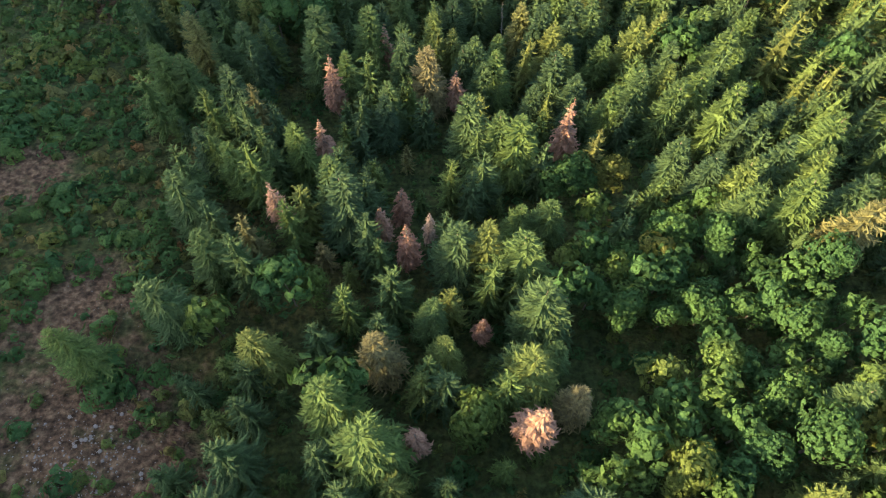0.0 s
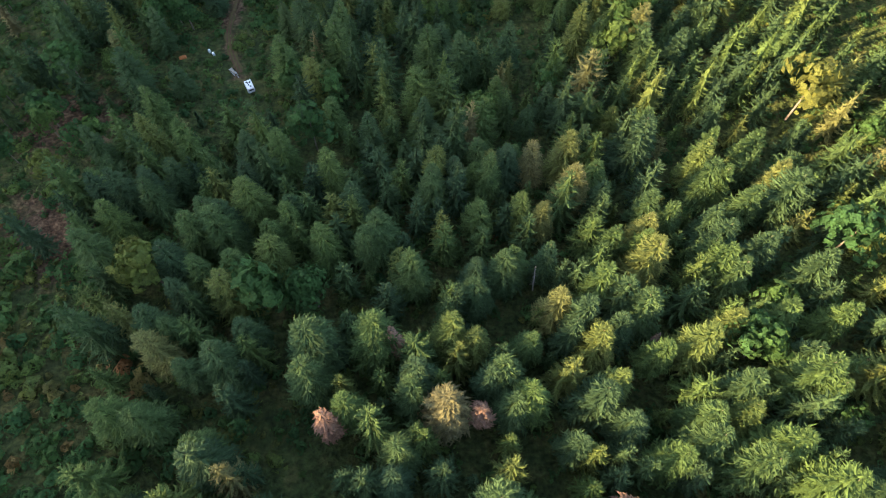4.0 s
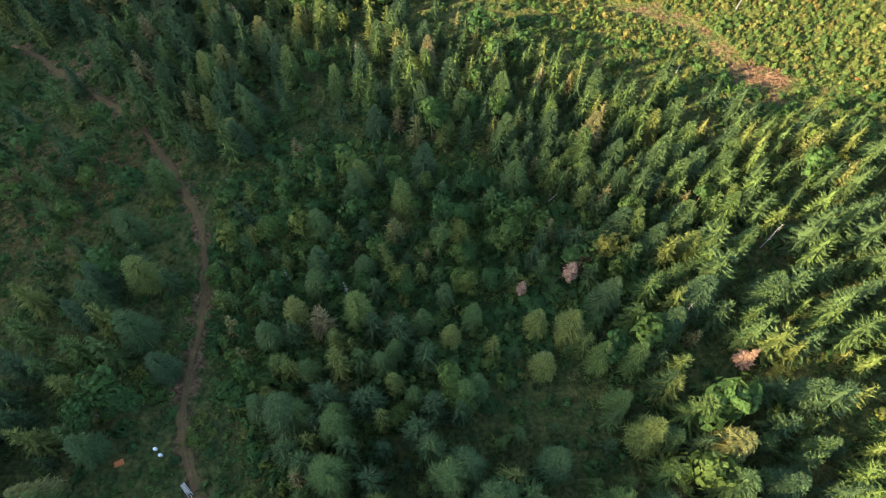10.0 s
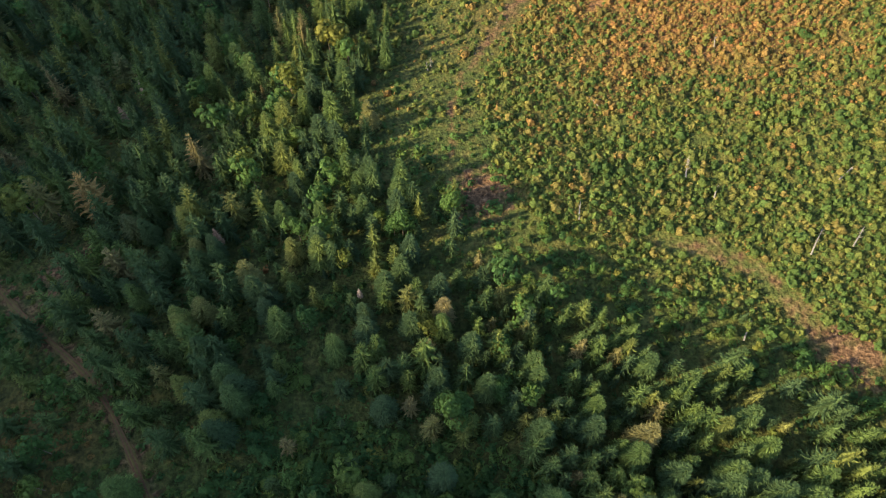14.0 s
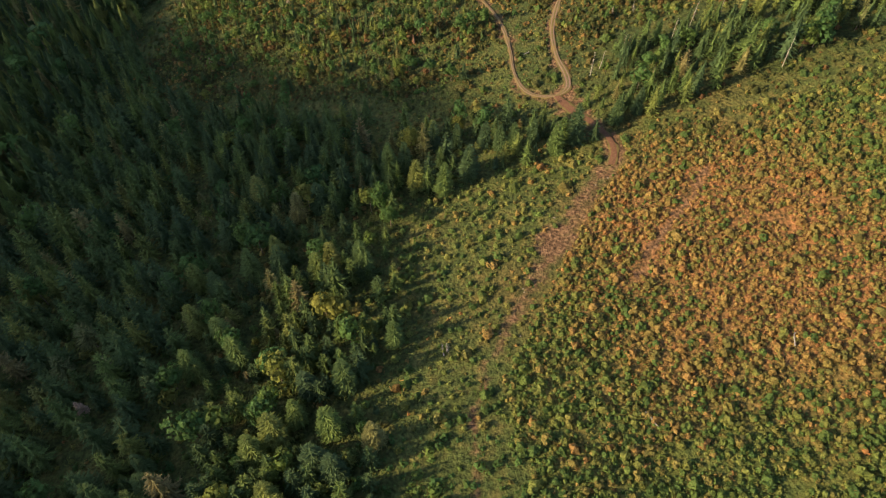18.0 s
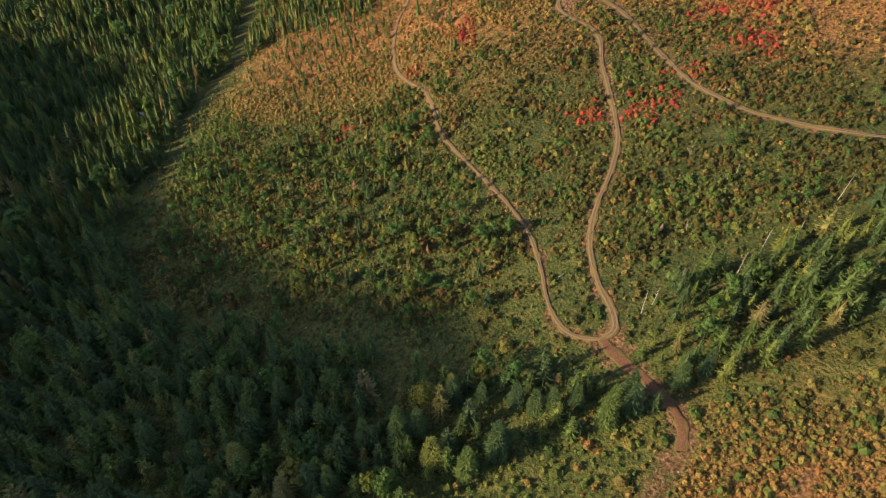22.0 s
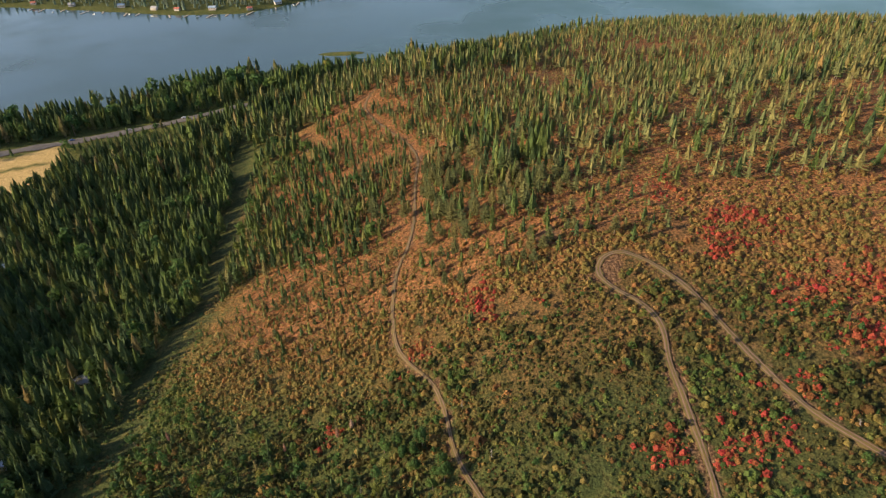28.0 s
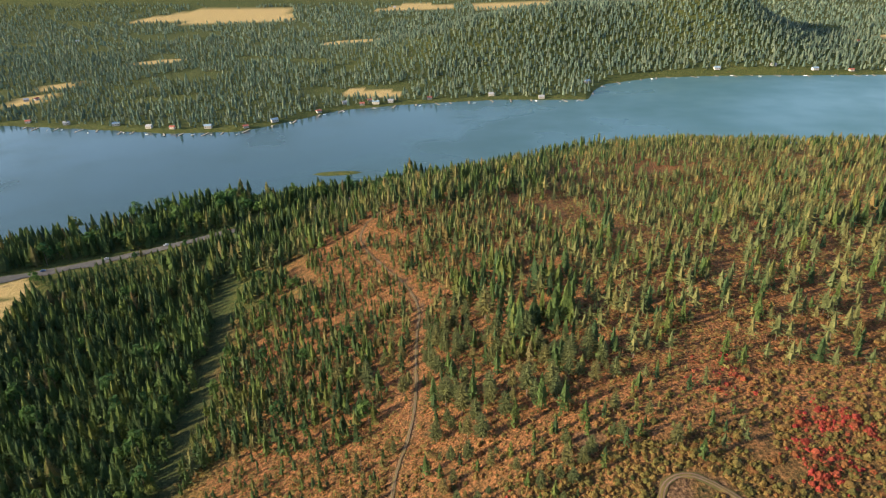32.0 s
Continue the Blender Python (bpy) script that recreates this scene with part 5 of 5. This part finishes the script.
tone = np.where(low_wood & ((tone != 1) | (rng.random(len(x)) < 0.8)) & ~((x < -25) & (y < 130) & (patch > 0.4)), 4, tone)
shapes = [shrub_shape(500 + s) for s in range(8)]
thickets = [shrub_shape(520 + s, 10, 1.7) for s in range(8)]
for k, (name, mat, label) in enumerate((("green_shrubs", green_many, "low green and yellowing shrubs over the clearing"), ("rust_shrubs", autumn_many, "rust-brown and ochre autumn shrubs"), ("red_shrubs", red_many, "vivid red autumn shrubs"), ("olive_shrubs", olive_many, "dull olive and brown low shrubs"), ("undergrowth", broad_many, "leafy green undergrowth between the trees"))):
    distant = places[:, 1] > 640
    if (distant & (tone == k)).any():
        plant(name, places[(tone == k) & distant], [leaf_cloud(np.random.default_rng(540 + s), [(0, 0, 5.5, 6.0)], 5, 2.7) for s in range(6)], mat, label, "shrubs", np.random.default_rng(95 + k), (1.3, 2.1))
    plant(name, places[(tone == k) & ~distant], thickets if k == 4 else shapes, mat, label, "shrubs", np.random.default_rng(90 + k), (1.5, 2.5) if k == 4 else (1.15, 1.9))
print("shrubs", len(x))

# ---- the far shore ----
rng = np.random.default_rng(31)
x, y = scatter([(-1500, 1380), (1700, 1380), (2400, 3000), (-2200, 3000)], 0.0072, rng)
hx, hy = scatter([(-20, 1690), (780, 1700), (800, 2150), (0, 2150)], 0.006, rng)
x, y = np.r_[x, hx], np.r_[y, hy]
keep = (y < 2150) | (rng.random(len(x)) < 0.5)
keep &= y > shore_y(x, FAR_SHORE) + 10
for poly in FIELDS:
    keep &= ~inside(x, y, poly)
keep &= (rough_noise(x, y, 90, 41) + 0.5 * rough_noise(x, y, 35, 42) > -0.5) | (y < 1600) | ((x > -30) & (x < 790) & (y > 1690) & (y < 2150))
keep &= np.abs(x + 22) < (y - 480) * 0.80 + 60
x, y = x[keep], y[keep]
h = np.clip(rng.normal(10.5, 2.6, len(x)), 5, 18)
places = np.stack([x, y, height(x, y) - 0.3, h], 1)
close = y < 2150
mid_shapes = [skirts(np.random.default_rng(600 + s), 14.0, 3.4, 2, 5, 0.12, 0.6) for s in range(6)]
low_shapes = [skirts(np.random.default_rng(620 + s), 14.0, 4.6, 2, 4, 0.12, 0.6) for s in range(6)]
# both woods wear the haze-paled needle colour
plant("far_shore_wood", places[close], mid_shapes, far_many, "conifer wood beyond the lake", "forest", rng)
plant("far_valley_wood", places[~close], low_shapes, far_many, "conifer wood of the far valley, its colour paled like haze", "forest", rng)
print("far", len(x), close.sum())

# ---- the camp in the clearing ----
white_paint = plain("white_paint", (0.80, 0.80, 0.78), 0.35, 0.5, 0.06, 2.0)
glass_dark = plain("dark_glass", (0.02, 0.025, 0.03), 0.08, 0.6, 0.1, 1.0)
rubber = plain("rubber", (0.025, 0.025, 0.025), 0.9, 0.2, 0.2, 5.0)
steel = plain("bare_steel", (0.45, 0.45, 0.46), 0.45, 0.5, 0.15, 4.0, 0.8)
stone = plain("pale_stone", (0.18, 0.15, 0.125), 0.9, 0.2, 0.3, 2.0)
roof_grey, roof_red, roof_blue = plain("grey_roofing", (0.30, 0.30, 0.31), 0.6, 0.3, 0.15), plain("red_roofing", (0.30, 0.10, 0.07), 0.7, 0.3, 0.15), plain("blue_roofing", (0.22, 0.30, 0.38), 0.6, 0.3, 0.15)
siding = plain("pale_siding", (0.45, 0.41, 0.35), 0.8, 0.2, 0.12, 0.6)
timber = plain("dock_timber", (0.36, 0.31, 0.25), 0.9, 0.1, 0.25, 1.5)
car_red, car_blue, car_silver = plain("red_paint", (0.42, 0.06, 0.04), 0.3, 0.5, 0.08), plain("blue_paint", (0.06, 0.12, 0.28), 0.3, 0.5, 0.08), plain("silver_paint", (0.55, 0.56, 0.57), 0.3, 0.5, 0.08)


def boxed(bm, size, at, bevel=0.0, taper=1.0):
    """A box of that size, its middle at a place; bevelled, its top drawn in by taper."""
    made = bmesh.ops.create_cube(bm, size=1.0)
    for v in made["verts"]:
        top = v.co.z > 0
        v.co = Vector((v.co.x * size[0] * (taper if top else 1), v.co.y * size[1] * (taper if top else 1), v.co.z * size[2])) + Vector(at)
    if bevel:
        edges = list({e for v in made["verts"] for e in v.link_edges})
        bmesh.ops.bevel(bm, geom=edges, offset=bevel, segments=2, affect="EDGES", profile=0.6)


def solid(name, mat, *boxes):
    bm = bmesh.new()
    for b in boxes:
        boxed(bm, *b)
    me = bpy.data.meshes.new(name)
    bm.to_mesh(me)
    bm.free()
    me.materials.append(mat)
    return me


def disc(name, mat, radius, depth, axis="X"):
    bm = bmesh.new()
    bmesh.ops.create_cone(bm, cap_ends=True, segments=16, radius1=radius, radius2=radius, depth=depth)
    turn = {"X": Matrix.Rotation(radians(90), 3, "Y"), "Y": Matrix.Rotation(radians(90), 3, "X"), "Z": Matrix.Identity(3)}[axis]
    bmesh.ops.rotate(bm, verts=bm.verts, matrix=turn)
    bmesh.ops.bevel(bm, geom=[e for e in bm.edges if len(e.link_faces) == 2 and e.calc_face_angle(0) > 1.0], offset=radius * 0.12, segments=1, affect="EDGES")
    me = bpy.data.meshes.new(name)
    bm.to_mesh(me)
    bm.free()
    me.materials.append(mat)
    return me


def on_ground(x, y, turn=0.0, lift=0.0, scale=1.0):
    m = pose(x, y, float(height(x, y)) + lift, 0, 0, turn)
    return m @ Matrix.Scale(scale, 4)


def wheels(parent, track, xs, radius):
    tyre, rim = disc("tyre", rubber, radius, 0.22, "Y"), disc("rim", steel, radius * 0.55, 0.235, "Y")
    for x in xs:
        for side in (-1, 1):
            wheel = part("wheel", tyre, parent)
            wheel.location = (x, side * track, radius)
            part("rim", rim, wheel, "grey steel rim")


def camper():
    """A small white travel trailer; along x, drawbar at +x."""
    root = tagged(new("camper_trailer"), "small white travel trailer with dark roof panels parked on grass", "camper trailer")
    part("body", solid("body", white_paint, ((3.5, 2.1, 1.75), (0, 0, 1.35), 0.22, 0.95)), root)
    part("roof_edge", solid("roof_edge", white_paint, ((3.2, 0.08, 0.07), (0, 0.9, 2.24), 0.02), ((3.2, 0.08, 0.07), (0, -0.9, 2.24), 0.02)), root)
    # dark patches on the roof, built as flat panels
    for x, y, turn, wide in ((0.75, 0.3, 35, 0.85), (0.55, -0.45, -30, 0.7), (-0.2, 0.15, 15, 0.5)):
        panel = part("roof_panel", solid("roof_panel", glass_dark, ((wide, 0.42, 0.05), (0, 0, 0), 0.015)), root, "dark flat panel on the camper roof")
        panel.matrix_basis = pose(x, y, 2.25, 0, 0, turn)
    vent = part("roof_vent", solid("roof_vent", steel, ((0.5, 0.5, 0.16), (-1.0, -0.2, 2.28), 0.04)), root)
    part("vent_lid", solid("vent_lid", glass_dark, ((0.4, 0.4, 0.04), (-1.0, -0.2, 2.38), 0.01)), vent)
    part("rear_window", solid("rear_window", glass_dark, ((0.06, 1.3, 0.5), (-1.74, 0, 1.6), 0.02)), root)
    part("front_window", solid("front_window", glass_dark, ((0.06, 1.2, 0.45), (1.74, 0, 1.6), 0.02)), root)
    for side in (-1, 1):
        part("side_window", solid("side_window", glass_dark, ((0.9, 0.06, 0.5), (-0.4, side * 1.04, 1.6), 0.02)), root)
    door = part("door", solid("door", white_paint, ((0.65, 0.06, 1.5), (0.85, -1.06, 1.25), 0.02)), root)
    part("handle", solid("handle", steel, ((0.05, 0.05, 0.18), (0.6, -1.11, 1.2), 0.01)), door)
    part("drawbar", solid("drawbar", steel, ((1.3, 0.12, 0.12), (2.3, 0, 0.5), 0.02), ((0.1, 1.2, 0.1), (1.8, 0, 0.5), 0.02)), root)
    part("gas_bottle", disc("gas_bottle", white_paint, 0.26, 0.6, "Z"), root, "white gas bottle on the drawbar").location = (2.25, 0.0, 0.86)
    wheels(root, 0.95, (-0.15,), 0.34)
    return root


caravan = camper()
caravan.matrix_basis = on_ground(-46.6, 162.5, 118, 0.05, 0.8)

trailer = tagged(new("utility_trailer"), "narrow bare-metal utility trailer on rough grass", "trailer")
part("frame", solid("frame", steel, ((3.6, 0.1, 0.12), (0, 0.5, 0.5), 0.02), ((3.6, 0.1, 0.12), (0, -0.5, 0.5), 0.02), ((0.1, 1.0, 0.1), (-1.7, 0, 0.5), 0.02), ((0.1, 1.0, 0.1), (1.0, 0, 0.5), 0.02)), trailer)
part("drawbar", solid("drawbar", steel, ((1.6, 0.1, 0.1), (2.4, 0, 0.5), 0.02)), trailer)
part("deck", solid("deck", timber, ((2.4, 0.7, 0.05), (-0.4, 0, 0.6), 0.01)), trailer)
wheels(trailer, 0.62, (-0.5,), 0.3)
trailer.matrix_basis = on_ground(-51.6, 168.2, -48, 0.02, 0.75)


def barrel(x, y, mat, label):
    ob = tagged(new("barrel", disc("barrel", mat, 0.3, 0.85, "Z")), label, "barrel")
    ob.matrix_basis = on_ground(x, y, 0, 0.42)


barrel(-58.6, 175.3, white_paint, "white plastic drum on the grass")
barrel(-57.4, 174.2, white_paint, "white plastic drum on the grass")
tarp = tagged(new("tarpaulin", solid("tarpaulin", plain("orange_tarp", (0.45, 0.14, 0.04), 0.7, 0.3, 0.2, 3.0), ((1.9, 1.2, 0.35), (0, 0, 0.15), 0.12, 0.7))), "rumpled orange tarpaulin over a low heap", "tarpaulin")
tarp.matrix_basis = on_ground(-64.5, 172.8, 25)


# ---- fallen and standing dead wood ----
def log_mesh(seed, long, thick):
    r = np.random.default_rng(seed)
    pts = [(long * f, r.uniform(-0.12, 0.12), r.uniform(-0.05, 0.1)) for f in (-0.5, -0.2, 0.15, 0.5)]
    pieces = [tube(pts, [thick, thick * 0.9, thick * 0.7, thick * 0.35], 6)]
    for k in range(5):
        f = r.uniform(-0.1, 0.45)
        pieces.append(tube([(long * f, 0, 0), (long * f + 0.4, r.uniform(-0.7, 0.7), r.uniform(0.1, 0.6))], [0.05, 0.02], 3))
    return mesh_from("log", *join(pieces), grey_wood)


for n, (x, y, turn, long) in enumerate([(48, 306, 70, 5), (53, 299, 65, 4), (70, 284, 55, 8), (78, 284, 50, 6), (22, 296, 80, 5), (52, 265, 60, 5), (-13, 352, 95, 3), (80, 300, 40, 5), (30, 330, 120, 4), (62, 345, 75, 3.5), (20, 231, 40, 6), (-20, 215, 80, 5), (35, 200, 50, 6), (18, 507, 20, 1.6), (17, 463, 35, 2), (78, 528, 60, 2)]):
    ob = tagged(new("fallen_log", log_mesh(700 + n, long, 0.17)), "bleached grey fallen log among low shrubs", "log", "fallen logs")
    ob.matrix_basis = on_ground(x, y, turn, 0.55)


def snag_mesh(seed, tall):
    return mesh_from("snag", *bare_boughs(np.random.default_rng(seed), tall, 1.1, 22), grey_wood)


SNAGS = [(48, 307, 4), (-12, 352, 4), (35, 445, 9), (38, 447, 8), (45, 450, 9), (60, 452, 10), (66, 456, 11), (75, 458, 10), (90, 470, 10), (-30, 500, 5), (-8, 540, 5), (10, 520, 4), (60, 500, 5), (70, 488, 6), (52, 470, 5), (-45, 540, 5), (33, 205, 12), (40, 200, 11), (60, 215, 12), (12, 192, 10), (-25, 205, 11), (-38, 210, 9), (55, 60, 9), (15, 110, 12), (-15, 560, 4), (-70, 610, 5), (-50, 650, 6), (85, 430, 11)]
for n, (x, y, tall) in enumerate(SNAGS):
    ob = tagged(new("standing_snag", snag_mesh(740 + n, tall)), "bare grey standing dead trunk with broken boughs", "snag", "standing snags")
    ob.matrix_basis = on_ground(x, y, 40 * n, -0.1) @ pose(0, 0, 0, (n % 5 - 2) * 2.5, (n % 3 - 1) * 4, 0)

# ---- stones on the bare ground ----
def stone_mesh(seed):
    r = np.random.default_rng(seed)
    bm = bmesh.new()
    bmesh.ops.create_icosphere(bm, subdivisions=1, radius=0.5)
    for v in bm.verts:
        v.co *= r.uniform(0.7, 1.15)
        v.co.z *= 0.6
    me = bpy.data.meshes.new("boulder")
    bm.to_mesh(me)
    bm.free()
    me.materials.append(stone)
    return me


stones = [stone_mesh(800 + s) for s in range(6)]
rng = np.random.default_rng(61)
for n in range(70):
    if n < 60:
        x, y = rng.normal(-42, 5), rng.normal(13, 4)
    else:
        k = rng.integers(0, 6)
        x, y = np.array(WASHOUT[k]) + rng.normal(0, 2.2, 2)
    ob = tagged(new("boulder", stones[n % 6]), "pale grey stone on bare soil", "stone", "stones on bare ground")
    ob.matrix_basis = on_ground(x, y, rng.uniform(0, 360), 0.0, rng.uniform(0.25, 0.7))
rng = np.random.default_rng(62)
bx, by = np.r_[rng.normal(-42, 5, 500), rng.normal(-48, 7, 300)], np.r_[rng.normal(12, 5, 500), rng.normal(28, 8, 300)]
sv, sf = np.array([(v.co.x, v.co.y, v.co.z) for v in stones[0].vertices]), np.array([tuple(p.vertices) for p in stones[0].polygons])
plant("gravel", np.stack([bx, by, height(bx, by), np.r_[rng.uniform(1.5, 4.0, 500), rng.uniform(1.0, 2.5, 300)]], 1), [(sv, sf)], stone, "scattered pale rubble on the bare ground", "gravel", rng)


# ---- houses, docks, vehicles ----
def house(wide, deep, tall, roof_mat, label):
    root = tagged(new("house"), label, "house")
    part("wall", solid("wall", siding, ((wide, deep, tall), (0, 0, tall / 2 - 0.3), 0.03)), root)
    bm = bmesh.new()
    w, d, e = wide / 2 + 0.5, deep / 2 + 0.4, tall - 0.32
    low = [bm.verts.new(p) for p in ((-w, -d, e), (w, -d, e), (w, d, e), (-w, d, e))]
    top = [bm.verts.new(p) for p in ((-w, 0, e + deep * 0.32), (w, 0, e + deep * 0.32))]
    for f in ((low[0], low[1], top[1], top[0]), (low[2], low[3], top[0], top[1]), (low[1], low[2], top[1]), (low[3], low[0], top[0]), (low[3], low[2], low[1], low[0])):
        bm.faces.new(f)
    me = bpy.data.meshes.new("roof")
    bm.to_mesh(me)
    bm.free()
    me.materials.append(roof_mat)
    part("roof", me, root)
    for k in range(3):
        window = part("window", solid("window", glass_dark, ((1.3, 0.08, 1.1), (-wide / 3 + k * wide / 3, -deep / 2 - 0.03, tall * 0.5), 0.02)), root)
        if k == 1:
            part("door", solid("door", timber, ((1.0, 0.1, 2.0), (wide * 0.17, -deep / 2 - 0.04, 0.75), 0.02)), root)
    part("chimney", solid("chimney", stone, ((0.7, 0.7, 1.6), (wide * 0.25, deep * 0.12, tall + deep * 0.26), 0.03)), root)
    return root


cottages = [house(10, 8, 4.2, roof_grey, "pale lakeside house with a grey roof"), house(9, 7, 3.6, roof_red, "lakeside cabin with a red-brown roof"), house(12, 8, 4.6, roof_blue, "house with a blue-grey metal roof")]
SITES = [(-154, 1545, 20), (-126, 1536, 5), (-104, 1540, -10), (-81, 1546, 0), (-114, 1556, 30), (254, 1622, 40), (161, 1536, 0), (-393, 1434, -8), (-487, 1466, 12), (-571, 1487, 10), (-190, 1500, 30), (662, 1646, 4), (83, 1562, 0), (-18, 1556, 0), (-954, 2359, 0), (-120, 2900, 0), (-285, 1426, 20), (-249, 1452, 35),
         (600, 1672, 0), (720, 1634, 0), (500, 1676, 0), (780, 1626, 0), (-640, 1508, 10), (-340, 1430, 0), (-430, 1444, -10), (880, 1880, 0), (1010, 1830, 0), (-720, 1655, 30), (-705, 1660, 60), (-298, 772, 30), (-181, 638, 15), (-193, 641, 80), (-188, 591, 10)]
for n, (x, y, turn) in enumerate(SITES):
    m = on_ground(x, y, turn, 0, 0.85 if y > 1000 else 0.75)
    src = cottages[n % 3]
    if n < 3:
        src.matrix_basis = m
    else:
        copy_thing(src, Matrix.Identity(4)).matrix_basis = m


def dock(long):
    root = tagged(new("dock"), "weathered timber dock reaching into the lake", "dock")
    part("deck", solid("deck", timber, ((2.2, long, 0.18), (0, -long / 2, 0.62), 0.02)), root)
    for k in range(3):
        for side in (-1, 1):
            part("pile", disc("pile", timber, 0.14, 3.2, "Z"), root).location = (side * 0.95, -long * (0.15 + 0.38 * k), -0.7)
    return root


piers = [dock(12), dock(18)]
rng = np.random.default_rng(77)
for n in range(44):
    x = -640 + 33 * n + rng.uniform(-10, 10)
    m = pose(x, float(shore_y(x, FAR_SHORE)) - 4, 0, 0, 0, rng.uniform(-25, 25))
    if n < 2:
        piers[n].matrix_basis = m
    else:
        copy_thing(piers[n % 2], Matrix.Identity(4)).matrix_basis = m


def boat():
    root = tagged(new("motorboat"), "small white motorboat moored by the far shore", "boat")
    bm = bmesh.new()
    ring = [(-2.6, 0.9), (0.6, 1.0), (2.2, 0.55), (3.0, 0.0), (2.2, -0.55), (0.6, -1.0), (-2.6, -0.9)]
    top = [bm.verts.new((x, y, 0.75)) for x, y in ring]
    low = [bm.verts.new((x * 0.9, y * 0.6, -0.25)) for x, y in ring]
    for i in range(len(ring)):
        j = (i + 1) % len(ring)
        bm.faces.new((low[i], low[j], top[j], top[i]))
    bm.faces.new(top)
    bm.faces.new(list(reversed(low)))
    me = bpy.data.meshes.new("hull")
    bm.to_mesh(me)
    bm.free()
    me.materials.append(white_paint)
    part("hull", me, root)
    part("windscreen", solid("windscreen", glass_dark, ((0.2, 1.3, 0.5), (0.5, 0, 1.0), 0.04)), root)
    part("outboard_motor", solid("outboard_motor", rubber, ((0.5, 0.4, 0.9), (-2.8, 0, 0.7), 0.06)), root)
    return root


first = boat()
for n in range(30):
    x = -600 + 46 * n + rng.uniform(-15, 15)
    m = pose(x, float(shore_y(x, FAR_SHORE)) - rng.uniform(9, 20), 0, 0, 0, rng.uniform(0, 360)) @ Matrix.Scale(0.95, 4)
    if n == 0:
        first.matrix_basis = m
    else:
        copy_thing(first, Matrix.Identity(4)).matrix_basis = m


def car(paint, label):
    root = tagged(new("car"), label, "car")
    part("body", solid("body", paint, ((4.4, 1.75, 0.6), (0, 0, 0.65), 0.14)), root)
    part("cabin", solid("cabin", glass_dark, ((2.3, 1.6, 0.5), (-0.1, 0, 1.15), 0.08, 0.8)), root)
    part("roof", solid("roof", paint, ((1.7, 1.25, 0.08), (-0.1, 0, 1.42), 0.03)), root)
    wheels(root, 0.8, (-1.35, 1.35), 0.33)
    return root


for x, y, turn, paint, label in ((-300, 992, 22, car_silver, "silver car on the lakeside highway"), (-255, 1010, 22, white_paint, "white car on the lakeside highway"), (-204, 1027, 25, car_red, "red car on the lakeside highway"), (-345, 975, 20, car_blue, "dark blue car on the lakeside highway")):
    car(paint, label).matrix_basis = on_ground(x, y, turn, 1.12)
